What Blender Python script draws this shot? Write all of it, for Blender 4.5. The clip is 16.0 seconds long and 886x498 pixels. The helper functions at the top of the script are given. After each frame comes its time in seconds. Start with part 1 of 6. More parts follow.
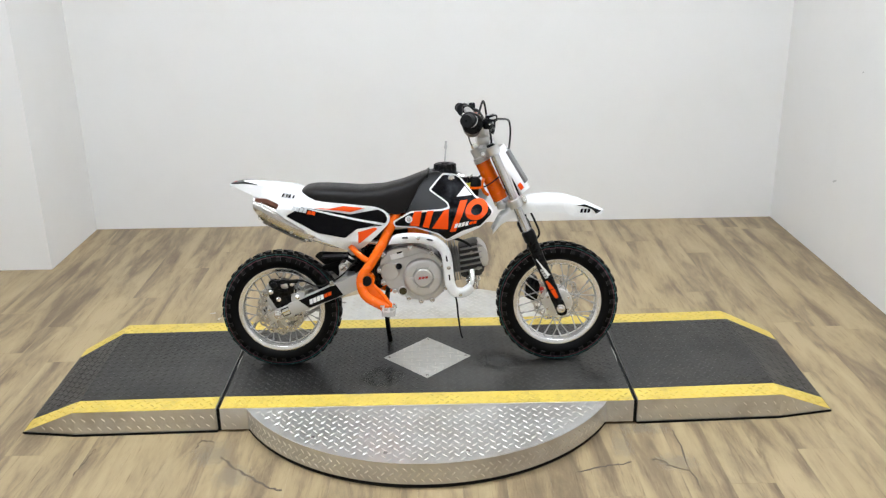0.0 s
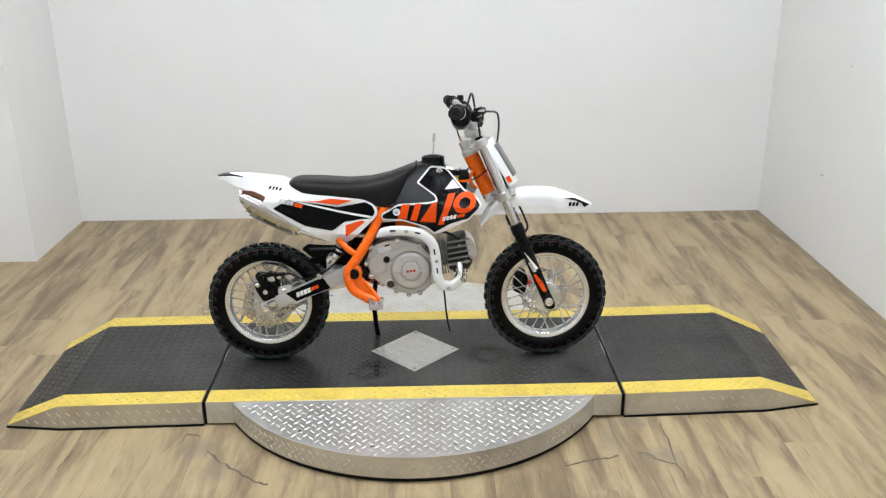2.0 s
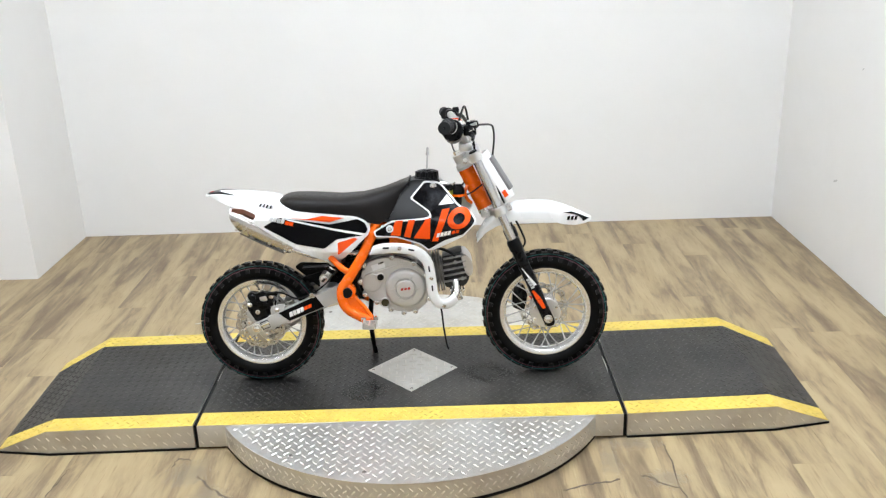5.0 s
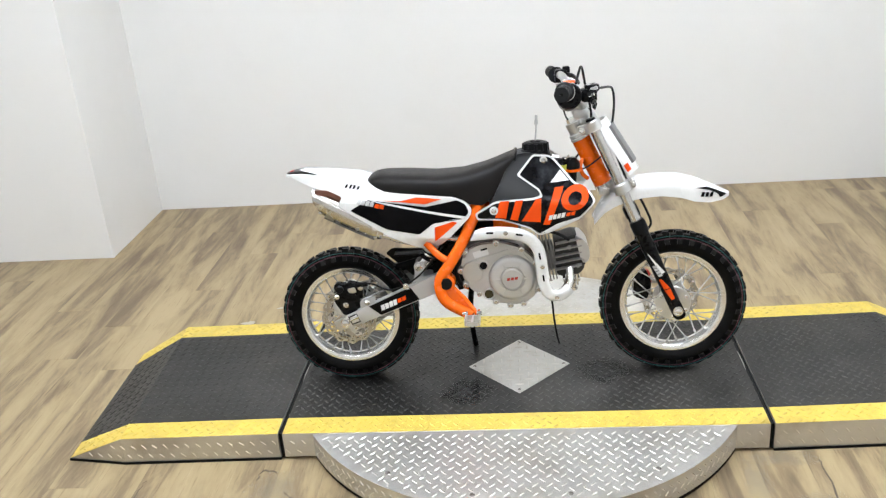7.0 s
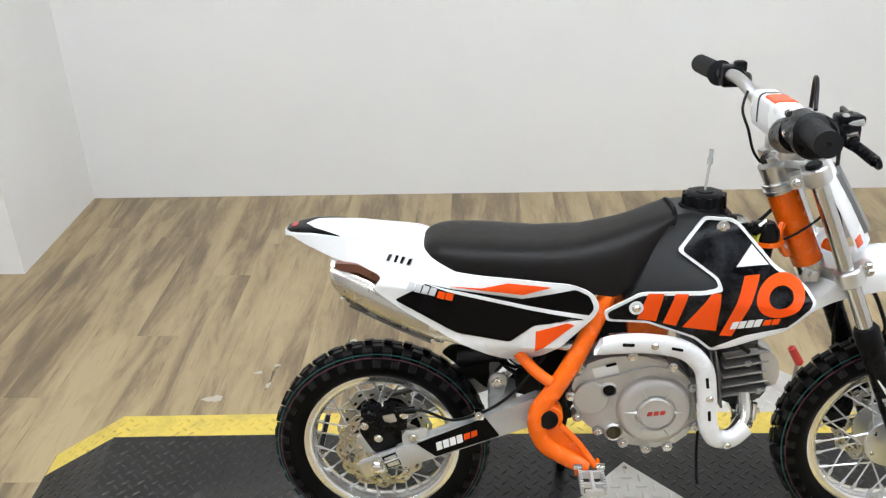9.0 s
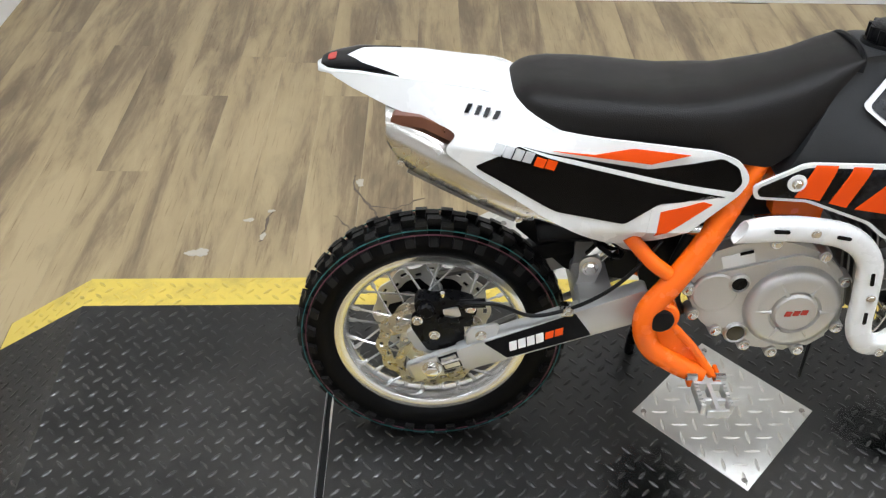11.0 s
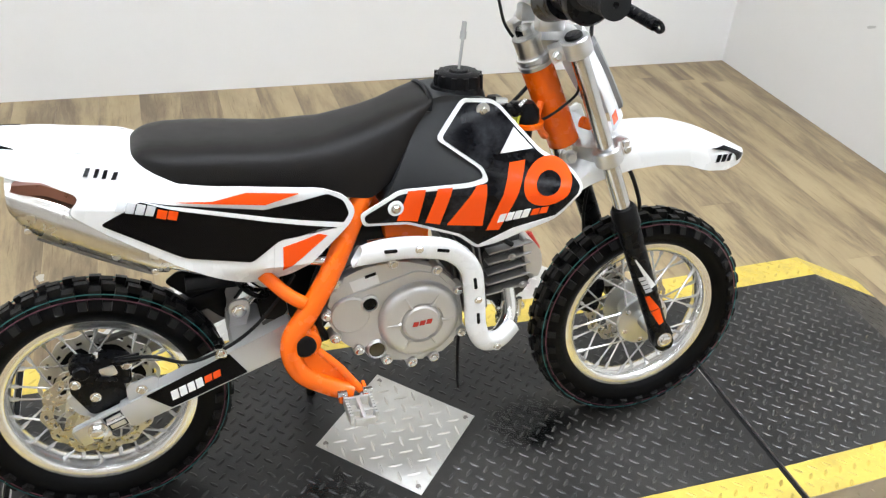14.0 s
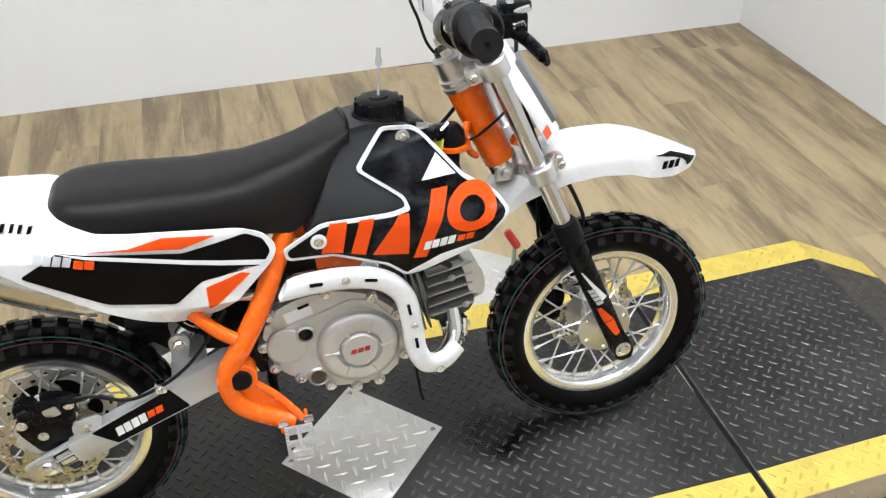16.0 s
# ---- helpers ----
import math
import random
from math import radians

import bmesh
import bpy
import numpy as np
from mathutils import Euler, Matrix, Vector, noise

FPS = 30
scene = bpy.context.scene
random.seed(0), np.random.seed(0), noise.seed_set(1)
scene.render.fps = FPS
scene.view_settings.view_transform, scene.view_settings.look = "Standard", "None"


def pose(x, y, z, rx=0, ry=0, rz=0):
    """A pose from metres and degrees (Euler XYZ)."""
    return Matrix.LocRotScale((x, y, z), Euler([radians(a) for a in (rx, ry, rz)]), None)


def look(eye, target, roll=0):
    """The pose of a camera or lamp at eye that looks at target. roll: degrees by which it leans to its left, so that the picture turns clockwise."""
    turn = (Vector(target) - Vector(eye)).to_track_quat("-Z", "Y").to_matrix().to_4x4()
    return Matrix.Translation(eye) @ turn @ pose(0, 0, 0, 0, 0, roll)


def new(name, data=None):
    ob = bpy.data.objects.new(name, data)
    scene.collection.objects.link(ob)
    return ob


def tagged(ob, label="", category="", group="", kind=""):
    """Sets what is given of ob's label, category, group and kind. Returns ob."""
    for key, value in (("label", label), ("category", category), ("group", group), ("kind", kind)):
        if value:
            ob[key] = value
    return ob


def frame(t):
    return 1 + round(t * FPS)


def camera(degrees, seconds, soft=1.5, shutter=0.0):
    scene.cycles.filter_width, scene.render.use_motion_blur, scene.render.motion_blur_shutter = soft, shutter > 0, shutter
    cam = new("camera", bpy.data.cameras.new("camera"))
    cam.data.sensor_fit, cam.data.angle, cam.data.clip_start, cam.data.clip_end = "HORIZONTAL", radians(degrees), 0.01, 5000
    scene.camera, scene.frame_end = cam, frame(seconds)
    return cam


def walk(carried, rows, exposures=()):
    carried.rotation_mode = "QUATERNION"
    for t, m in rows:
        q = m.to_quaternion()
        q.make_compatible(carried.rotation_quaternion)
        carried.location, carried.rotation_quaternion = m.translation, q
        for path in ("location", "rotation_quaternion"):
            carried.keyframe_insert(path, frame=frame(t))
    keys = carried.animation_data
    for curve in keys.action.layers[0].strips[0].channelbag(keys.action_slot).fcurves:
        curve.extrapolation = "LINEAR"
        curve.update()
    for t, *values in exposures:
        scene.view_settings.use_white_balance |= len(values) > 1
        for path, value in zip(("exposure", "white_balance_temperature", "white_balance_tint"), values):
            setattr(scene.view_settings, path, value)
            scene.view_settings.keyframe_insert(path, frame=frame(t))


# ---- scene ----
cam = camera(53.0, 16.0, soft=1.3)
PATH = [
    (0, (0.044, -2.761, 1.469), (0.055, -0.878, 0.793), -1.0),
    (0.5, (0.046, -2.756, 1.474), (0.064, -0.876, 0.79), -0.9),
    (1, (0.051, -2.757, 1.473), (0.077, -0.877, 0.79), -0.9),
    (1.5, (0.046, -2.755, 1.468), (0.076, -0.878, 0.779), -0.8),
    (2, (0.047, -2.748, 1.468), (0.083, -0.872, 0.775), -0.6),
    (2.5, (0.044, -2.75, 1.468), (0.064, -0.873, 0.779), -1.8),
    (3, (0.041, -2.742, 1.471), (0.084, -0.861, 0.794), -1.7),
    (3.2, (0.034, -2.739, 1.466), (0.052, -0.859, 0.788), -1.7),
    (5.3, (0.139, -2.662, 1.482), (0.111, -0.784, 0.793), -1.9),
    (5.5, (0.131, -2.67, 1.479), (0.062, -0.8, 0.772), -2.3),
    (6, (0.181, -2.657, 1.471), (-0.045, -0.79, 0.791), -2.7),
    (6.5, (0.145, -2.545, 1.436), (-0.12, -0.713, 0.678), -3.4),
    (7, (0.037, -2.304, 1.452), (-0.151, -0.472, 0.671), -4.6),
    (7.5, (-0.016, -2.058, 1.417), (-0.114, -0.25, 0.568), -5.5),
    (8, (-0.054, -1.747, 1.426), (-0.157, 0.08, 0.621), -7.0),
    (8.5, (-0.151, -1.55, 1.394), (-0.248, 0.218, 0.464), -3.1),
    (8.7, (-0.213, -1.451, 1.381), (-0.312, 0.326, 0.468), -2.3),
    (10.8, (-0.489, -0.921, 1.246), (-0.448, 0.63, -0.016), 1.3),
    (11, (-0.49, -0.941, 1.233), (-0.456, 0.582, -0.063), 1.3),
    (11.5, (-0.483, -1.004, 1.215), (-0.433, 0.47, -0.136), 0.5),
    (12, (-0.499, -1.039, 1.202), (-0.385, 0.471, -0.105), 2.0),
    (12.5, (-0.484, -1.033, 1.204), (-0.254, 0.468, -0.098), 3.5),
    (13, (-0.433, -1.044, 1.213), (-0.097, 0.485, -0.031), 3.2),
    (13.5, (-0.389, -1.073, 1.231), (0.085, 0.489, 0.076), 4.2),
    (14, (-0.351, -1.108, 1.255), (0.227, 0.457, 0.151), 4.8),
    (14.5, (-0.329, -1.142, 1.287), (0.295, 0.414, 0.197), 4.8),
    (15, (-0.328, -1.171, 1.297), (0.261, 0.403, 0.213), 3.1),
    (15.5, (-0.299, -1.168, 1.314), (0.28, 0.396, 0.21), 2.7),
    (16, (-0.144, -1.098, 1.335), (0.279, 0.456, 0.15), -0.7),
]
walk(cam, [(t, look(eye, target, roll)) for t, eye, target, roll in PATH], exposures=((0, -0.08), (1.5, -0.09), (2.5, -0.14), (3.2, -0.12), (5.5, 0.15), (7.5, 0.06), (8.5, -0.04), (11, -0.14), (12.5, -0.04), (13.5, 0.10), (14.5, 0.16), (16, 0.06)))

# ---- light ----
world = bpy.data.worlds.new("world")
scene.world = world
world.use_nodes = True
world.node_tree.nodes["Background"].inputs[0].default_value = (0.9, 0.95, 1.0, 1)
world.node_tree.nodes["Background"].inputs[1].default_value = 0.05


# ---- materials ----
def material(name, colour, rough=0.5, metal=0.0, vary=0.12, scale=8.0, bump=0.0, bump_scale=200.0, coat=0.0, dirt=None, dirt_amount=0.0,
             dirt_scale=3.0, rough_vary=0.08, spec=0.5, piece=0.0):
    """A painted, moulded or bare surface: base colour with two scales of variation, uneven gloss, fine relief."""
    m = bpy.data.materials.new(name)
    m.use_nodes = True
    nt = m.node_tree
    b = nt.nodes["Principled BSDF"]
    tc = nt.nodes.new("ShaderNodeTexCoord")
    n1 = nt.nodes.new("ShaderNodeTexNoise")
    n1.inputs["Scale"].default_value, n1.inputs["Detail"].default_value = scale, 6
    nt.links.new(tc.outputs["Object"], n1.inputs["Vector"])
    mix = nt.nodes.new("ShaderNodeMix")
    mix.data_type = "RGBA"
    low = [c * (1 - vary) for c in colour]
    high = [min(1, c * (1 + vary)) for c in colour]
    mix.inputs["A"].default_value, mix.inputs["B"].default_value = (*low, 1), (*high, 1)
    nt.links.new(n1.outputs["Fac"], mix.inputs["Factor"])
    out = mix.outputs["Result"]
    if dirt:
        n2 = nt.nodes.new("ShaderNodeTexNoise")
        n2.inputs["Scale"].default_value, n2.inputs["Detail"].default_value = dirt_scale, 9
        n2.inputs["Roughness"].default_value = 0.68
        nt.links.new(tc.outputs["Object"], n2.inputs["Vector"])
        ramp = nt.nodes.new("ShaderNodeMapRange")
        ramp.inputs["From Min"].default_value, ramp.inputs["From Max"].default_value = 0.48, 0.72
        ramp.inputs["To Max"].default_value = dirt_amount
        nt.links.new(n2.outputs["Fac"], ramp.inputs["Value"])
        mix2 = nt.nodes.new("ShaderNodeMix")
        mix2.data_type = "RGBA"
        mix2.inputs["B"].default_value = (*dirt, 1)
        nt.links.new(ramp.outputs["Result"], mix2.inputs["Factor"])
        nt.links.new(out, mix2.inputs["A"])
        out = mix2.outputs["Result"]
    if piece:
        info = nt.nodes.new("ShaderNodeObjectInfo")
        hsv = nt.nodes.new("ShaderNodeHueSaturation")
        mr = nt.nodes.new("ShaderNodeMapRange")
        mr.inputs["To Min"].default_value, mr.inputs["To Max"].default_value = 1 - piece, 1 + piece
        nt.links.new(info.outputs["Random"], mr.inputs["Value"])
        nt.links.new(mr.outputs["Result"], hsv.inputs["Value"])
        nt.links.new(out, hsv.inputs["Color"])
        out = hsv.outputs["Color"]
    nt.links.new(out, b.inputs["Base Color"])
    b.inputs["Metallic"].default_value = metal
    b.inputs["Specular IOR Level"].default_value = spec
    b.inputs["Coat Weight"].default_value = coat
    b.inputs["Coat Roughness"].default_value = 0.06
    mr = nt.nodes.new("ShaderNodeMapRange")
    mr.inputs["To Min"].default_value, mr.inputs["To Max"].default_value = max(0.02, rough - rough_vary), min(1, rough + rough_vary)
    n3 = nt.nodes.new("ShaderNodeTexNoise")
    n3.inputs["Scale"].default_value, n3.inputs["Detail"].default_value = scale * 2.7, 8
    nt.links.new(tc.outputs["Object"], n3.inputs["Vector"])
    nt.links.new(n3.outputs["Fac"], mr.inputs["Value"])
    nt.links.new(mr.outputs["Result"], b.inputs["Roughness"])
    if bump:
        n4 = nt.nodes.new("ShaderNodeTexNoise")
        n4.inputs["Scale"].default_value, n4.inputs["Detail"].default_value = bump_scale, 4
        nt.links.new(tc.outputs["Object"], n4.inputs["Vector"])
        bp = nt.nodes.new("ShaderNodeBump")
        bp.inputs["Strength"].default_value, bp.inputs["Distance"].default_value = bump, 0.002
        nt.links.new(n4.outputs["Fac"], bp.inputs["Height"])
        nt.links.new(bp.outputs["Normal"], b.inputs["Normal"])
    return m


def plank_material():
    """Printed rustic wood: sawn strips of cream, tan and grey-brown along the plank, with grain, knots and worn patches."""
    m = bpy.data.materials.new("plank_wood")
    m.use_nodes = True
    nt = m.node_tree
    b = nt.nodes["Principled BSDF"]
    tc = nt.nodes.new("ShaderNodeTexCoord")
    info = nt.nodes.new("ShaderNodeObjectInfo")
    shift = nt.nodes.new("ShaderNodeVectorMath")
    shift.operation = "MULTIPLY"
    shift.inputs[1].default_value = (37.0, 91.0, 13.0)
    nt.links.new(info.outputs["Random"], shift.inputs[0])
    add = nt.nodes.new("ShaderNodeVectorMath")
    nt.links.new(tc.outputs["Object"], add.inputs[0])
    nt.links.new(shift.outputs[0], add.inputs[1])

    def stretched(sx, sy, detail, rough, distort=0.0):
        mp = nt.nodes.new("ShaderNodeMapping")
        mp.inputs["Scale"].default_value = (sx, sy, 1)
        nt.links.new(add.outputs[0], mp.inputs["Vector"])
        n = nt.nodes.new("ShaderNodeTexNoise")
        n.inputs["Scale"].default_value, n.inputs["Detail"].default_value = 1.0, detail
        n.inputs["Roughness"].default_value, n.inputs["Distortion"].default_value = rough, distort
        nt.links.new(mp.outputs["Vector"], n.inputs["Vector"])
        return n.outputs["Fac"]

    broad, grain, blot, fine = stretched(10.5, 1.5, 7, 0.60, 0.55), stretched(46, 8.5, 8, 0.74, 0.9), stretched(5.5, 2.6, 8, 0.70, 0.9), stretched(240, 9, 3, 0.5)
    ramp = nt.nodes.new("ShaderNodeValToRGB")
    cr = ramp.color_ramp
    cr.elements[0].position, cr.elements[0].color = 0.35, (0.160, 0.112, 0.064, 1)
    cr.elements[1].position, cr.elements[1].color = 0.64, (0.412, 0.316, 0.177, 1)
    for p, c in ((0.43, (0.230, 0.168, 0.095)), (0.480, (0.292, 0.216, 0.121)), (0.525, (0.355, 0.267, 0.146))):
        e = cr.elements.new(p)
        e.color = (*c, 1)
    nudge = nt.nodes.new("ShaderNodeMath")
    nudge.operation = "MULTIPLY_ADD"
    nudge.inputs[1].default_value, nudge.inputs[2].default_value = 0.05, -0.025
    nt.links.new(info.outputs["Random"], nudge.inputs[0])
    s1 = nt.nodes.new("ShaderNodeMath")
    nt.links.new(broad, s1.inputs[0])
    nt.links.new(nudge.outputs[0], s1.inputs[1])
    s2 = nt.nodes.new("ShaderNodeMath")
    s2.operation = "MULTIPLY_ADD"
    s2.inputs[1].default_value = 0.24
    nt.links.new(grain, s2.inputs[0])
    nt.links.new(s1.outputs[0], s2.inputs[2])
    s3 = nt.nodes.new("ShaderNodeMath")
    s3.operation = "SUBTRACT"
    s3.inputs[1].default_value = 0.105
    nt.links.new(s2.outputs[0], s3.inputs[0])
    nt.links.new(s3.outputs[0], ramp.inputs["Fac"])
    grey = nt.nodes.new("ShaderNodeMix")
    grey.data_type = "RGBA"
    grey.inputs["B"].default_value = (0.225, 0.174, 0.104, 1)
    gm = nt.nodes.new("ShaderNodeMapRange")
    gm.inputs["From Min"].default_value, gm.inputs["From Max"].default_value, gm.inputs["To Max"].default_value = 0.54, 0.76, 0.55
    nt.links.new(blot, gm.inputs["Value"])
    nt.links.new(gm.outputs["Result"], grey.inputs["Factor"])
    nt.links.new(ramp.outputs["Color"], grey.inputs["A"])
    dark = nt.nodes.new("ShaderNodeMix")
    dark.data_type, dark.blend_type = "RGBA", "MULTIPLY"
    dark.inputs["B"].default_value = (0.55, 0.48, 0.40, 1)
    dm = nt.nodes.new("ShaderNodeMapRange")
    dm.inputs["From Min"].default_value, dm.inputs["From Max"].default_value, dm.inputs["To Max"].default_value = 0.60, 0.75, 0.8
    nt.links.new(fine, dm.inputs["Value"])
    nt.links.new(dm.outputs["Result"], dark.inputs["Factor"])
    nt.links.new(grey.outputs["Result"], dark.inputs["A"])
    nt.links.new(dark.outputs["Result"], b.inputs["Base Color"])
    rr = nt.nodes.new("ShaderNodeMapRange")
    rr.inputs["To Min"].default_value, rr.inputs["To Max"].default_value = 0.30, 0.52
    nt.links.new(blot, rr.inputs["Value"])
    nt.links.new(rr.outputs["Result"], b.inputs["Roughness"])
    bp = nt.nodes.new("ShaderNodeBump")
    bp.inputs["Strength"].default_value, bp.inputs["Distance"].default_value = 0.25, 0.001
    nt.links.new(grain, bp.inputs["Height"])
    nt.links.new(bp.outputs["Normal"], b.inputs["Normal"])
    return m


WALL = material("wall_paint", (0.80, 0.79, 0.77), 0.55, vary=0.015, scale=1.5, bump=0.15, bump_scale=90, dirt=(0.60, 0.57, 0.52), dirt_amount=0.10, dirt_scale=2.2)
CEIL = material("ceiling_paint", (0.78, 0.77, 0.75), 0.8, vary=0.02, scale=2)
PLANK = plank_material()
SUBFLOOR = material("subfloor", (0.19, 0.145, 0.09), 0.8, vary=0.2, scale=10)
PATCH = material("bare_backing", (0.46, 0.42, 0.36), 0.6, vary=0.12, scale=30, bump=0.3)
CRACK = material("crack_dirt", (0.13, 0.10, 0.075), 0.8, vary=0.3, scale=40)
STEEL = material("tread_plate_steel", (0.66, 0.65, 0.62), 0.43, metal=0.92, vary=0.12, scale=14, bump=0.12, bump_scale=400, dirt=(0.36, 0.31, 0.24), dirt_amount=0.55, dirt_scale=4)
TREADBAR = material("tread_worn_tops", (0.72, 0.70, 0.66), 0.37, metal=0.85, vary=0.15, scale=30, dirt=(0.48, 0.43, 0.35), dirt_amount=0.6, dirt_scale=5, rough_vary=0.12)
BLACKPLATE = material("black_painted_plate", (0.0090, 0.0084, 0.0074), 0.36, vary=0.35, scale=7, bump=0.25, bump_scale=350, dirt=(0.058, 0.054, 0.048), dirt_amount=0.65, dirt_scale=3.2, rough_vary=0.14, spec=0.5)
TREADBLACK = material("worn_black_tread", (0.016, 0.0152, 0.0140), 0.33, vary=0.35, scale=18, dirt=(0.105, 0.100, 0.092), dirt_amount=0.7, dirt_scale=3.6, rough_vary=0.12, spec=0.42)
YELLOWWORN = material("worn_yellow_tread", (0.63, 0.46, 0.075), 0.42, vary=0.15, scale=25, dirt=(0.16, 0.115, 0.035), dirt_amount=0.6, dirt_scale=9)
YELLOW = material("yellow_paint", (0.67, 0.50, 0.090), 0.43, vary=0.10, scale=10, bump=0.15, bump_scale=200, dirt=(0.34, 0.24, 0.06), dirt_amount=0.55, dirt_scale=14)
# Rubber edges, and the strips that paint the shade in the gaps.
GAP = material("edge_rubber_and_gap_shade", (0.005, 0.005, 0.005), 0.6, vary=0.2, scale=20, spec=0.15)
SCREW = material("screw_steel", (0.30, 0.28, 0.26), 0.35, metal=1.0, vary=0.1, scale=60)
LAMPWHITE = material("lamp_housing", (0.8, 0.8, 0.8), 0.4, vary=0.02)


def glow(name, colour, strength):
    m = bpy.data.materials.new(name)
    m.use_nodes = True
    b = m.node_tree.nodes["Principled BSDF"]
    b.inputs["Base Color"].default_value = (0.9, 0.9, 0.9, 1)
    b.inputs["Emission Color"].default_value = (*colour, 1)
    b.inputs["Emission Strength"].default_value = strength
    return m


LAMPGLOW = glow("lamp_diffuser", (0.90, 0.975, 1.08), 44.0)
LAMPDIM = glow("dimmer_lamp_diffuser", (0.90, 0.975, 1.08), 13.0)


# ---- building helpers ----
def finish(bm, sharp=35.0, smooth=True):
    bmesh.ops.recalc_face_normals(bm, faces=bm.faces)
    for f in bm.faces:
        f.smooth = smooth
    if smooth:
        for e in bm.edges:
            e.smooth = not (e.is_boundary or len(e.link_faces) != 2 or e.calc_face_angle(0) > radians(sharp))


def mesh_of(bm, mat, name, sharp=35.0, smooth=True):
    finish(bm, sharp, smooth)
    me = bpy.data.meshes.new(name)
    bm.to_mesh(me)
    bm.free()
    me.materials.append(mat)
    return me


def part(name, bm, mat, parent=None, label="", sharp=35.0, smooth=True):
    ob = new(name, mesh_of(bm, mat, name, sharp, smooth))
    ob.parent = parent
    return tagged(ob, label)


def raw(name, verts, faces, mat, parent=None, smooth=False):
    me = bpy.data.meshes.new(name)
    me.from_pydata(verts, [], faces)
    me.materials.append(mat)
    if smooth:
        me.polygons.foreach_set("use_smooth", [True] * len(me.polygons))
    ob = new(name, me)
    ob.parent = parent
    return ob


def box(x0, x1, y0, y1, z0, z1, bevel=0.0, seg=2):
    bm = bmesh.new()
    bmesh.ops.create_cube(bm, size=1)
    for v in bm.verts:
        v.co = Vector((x0 + (v.co.x + 0.5) * (x1 - x0), y0 + (v.co.y + 0.5) * (y1 - y0), z0 + (v.co.z + 0.5) * (z1 - z0)))
    if bevel:
        bmesh.ops.bevel(bm, geom=bm.edges[:], offset=bevel, segments=seg, affect="EDGES", profile=0.5)
    return bm


def slab(poly, z0, z1, bevel=0.0):
    """A plan polygon (x, y) between two heights."""
    bm = bmesh.new()
    low = [bm.verts.new((x, y, z0)) for x, y in poly]
    top = [bm.verts.new((x, y, z1)) for x, y in poly]
    bm.faces.new(low[::-1])
    face = bm.faces.new(top)
    n = len(poly)
    for i in range(n):
        bm.faces.new((low[i], low[(i + 1) % n], top[(i + 1) % n], top[i]))
    if bevel:
        bmesh.ops.bevel(bm, geom=list(face.edges), offset=bevel, segments=2, affect="EDGES", profile=0.5)
    return bm


def treads(name, keep, height, mat, parent, span, cell=0.0222, turn=math.pi / 4, length=0.0108, wide=0.0041, rise=0.0014, label=""):
    """The raised lens-shaped bars of checker plate, lengthwise and crosswise in alternate cells, on a surface z = height(x, y)."""
    verts, faces = [], []
    c, s = math.cos(turn), math.sin(turn)
    n = int(span / cell) + 1
    for i in range(-n, n + 1):
        for j in range(-n, n + 1):
            u, v = i * cell, j * cell
            x, y = c * u - s * v, s * u + c * v
            if not keep(x, y):
                continue
            a = turn + (math.pi / 2 if (i + j) % 2 else 0.0)
            ca, sa = math.cos(a), math.sin(a)
            k = len(verts)
            for p, q, h in ((-1, 0, 0), (-0.5, -0.8, 0), (0, -1, 0), (0.5, -0.8, 0), (1, 0, 0), (0.5, 0.8, 0), (0, 1, 0), (-0.5, 0.8, 0), (-0.62, 0, 0.9), (0, -0.22, 1), (0, 0.22, 1), (0.62, 0, 0.9)):
                px, py = p * length, q * wide
                X, Y = x + ca * px - sa * py, y + sa * px + ca * py
                verts.append((X, Y, height(X, Y) + h * rise - (0.0003 if not h else 0)))
            faces += [tuple(k + t for t in f) for f in ((0, 1, 8), (1, 2, 9, 8), (2, 3, 11, 9), (3, 4, 11), (4, 5, 11), (5, 6, 10, 11), (6, 7, 8, 10), (7, 0, 8), (8, 9, 11, 10))]
    ob = raw(name, verts, faces, mat, parent)
    return tagged(ob, label, kind="stuff")


# ---- the booth ----
X0, X1, YB, YP, XP, YF, HC = -3.4, 1.82, 1.745, 1.152, -1.768, -4.2, 2.9


def wall(name, bm, label):
    return tagged(part(name, bm, WALL, None, label, smooth=False), category="wall", kind="structure")


wall("wall_north", box(XP - 0.12, X1 + 0.12, YB, YB + 0.12, 0, HC), "white painted booth back wall meeting the plank floor")
wall("wall_east", box(X1, X1 + 0.12, YF, YB, 0, HC), "white painted side wall with faint scuffs")
wall("wall_return", box(XP - 0.12, XP, YP + 0.12, YB, 0, HC), "white painted short side wall of the booth")
wall("wall_recess", box(X0, XP, YP, YP + 0.12, 0, HC), "white painted wall beside the booth opening")
# West and south walls and the ceiling are unseen, added for bounce light.
wall("wall_west", box(X0 - 0.12, X0, YF, YP + 0.12, 0, HC), "unseen white side wall added to close the room")
wall("wall_south", box(X0 - 0.12, X1 + 0.12, YF - 0.12, YF, 0, HC), "unseen white wall added to close the room behind")
tagged(part("ceiling", box(X0 - 0.12, X1 + 0.12, YF - 0.12, YB + 0.12, HC, HC + 0.1), CEIL, None, "unseen white ceiling added over the booth", smooth=False), category="ceiling", kind="structure")
floor = tagged(part("floor", box(X0 - 0.12, X1 + 0.12, YF - 0.12, YB + 0.12, -0.05, -0.004), SUBFLOOR, None,
                    "wood-look plank floor in cream, tan and grey-brown", smooth=False), category="floor", kind="structure")


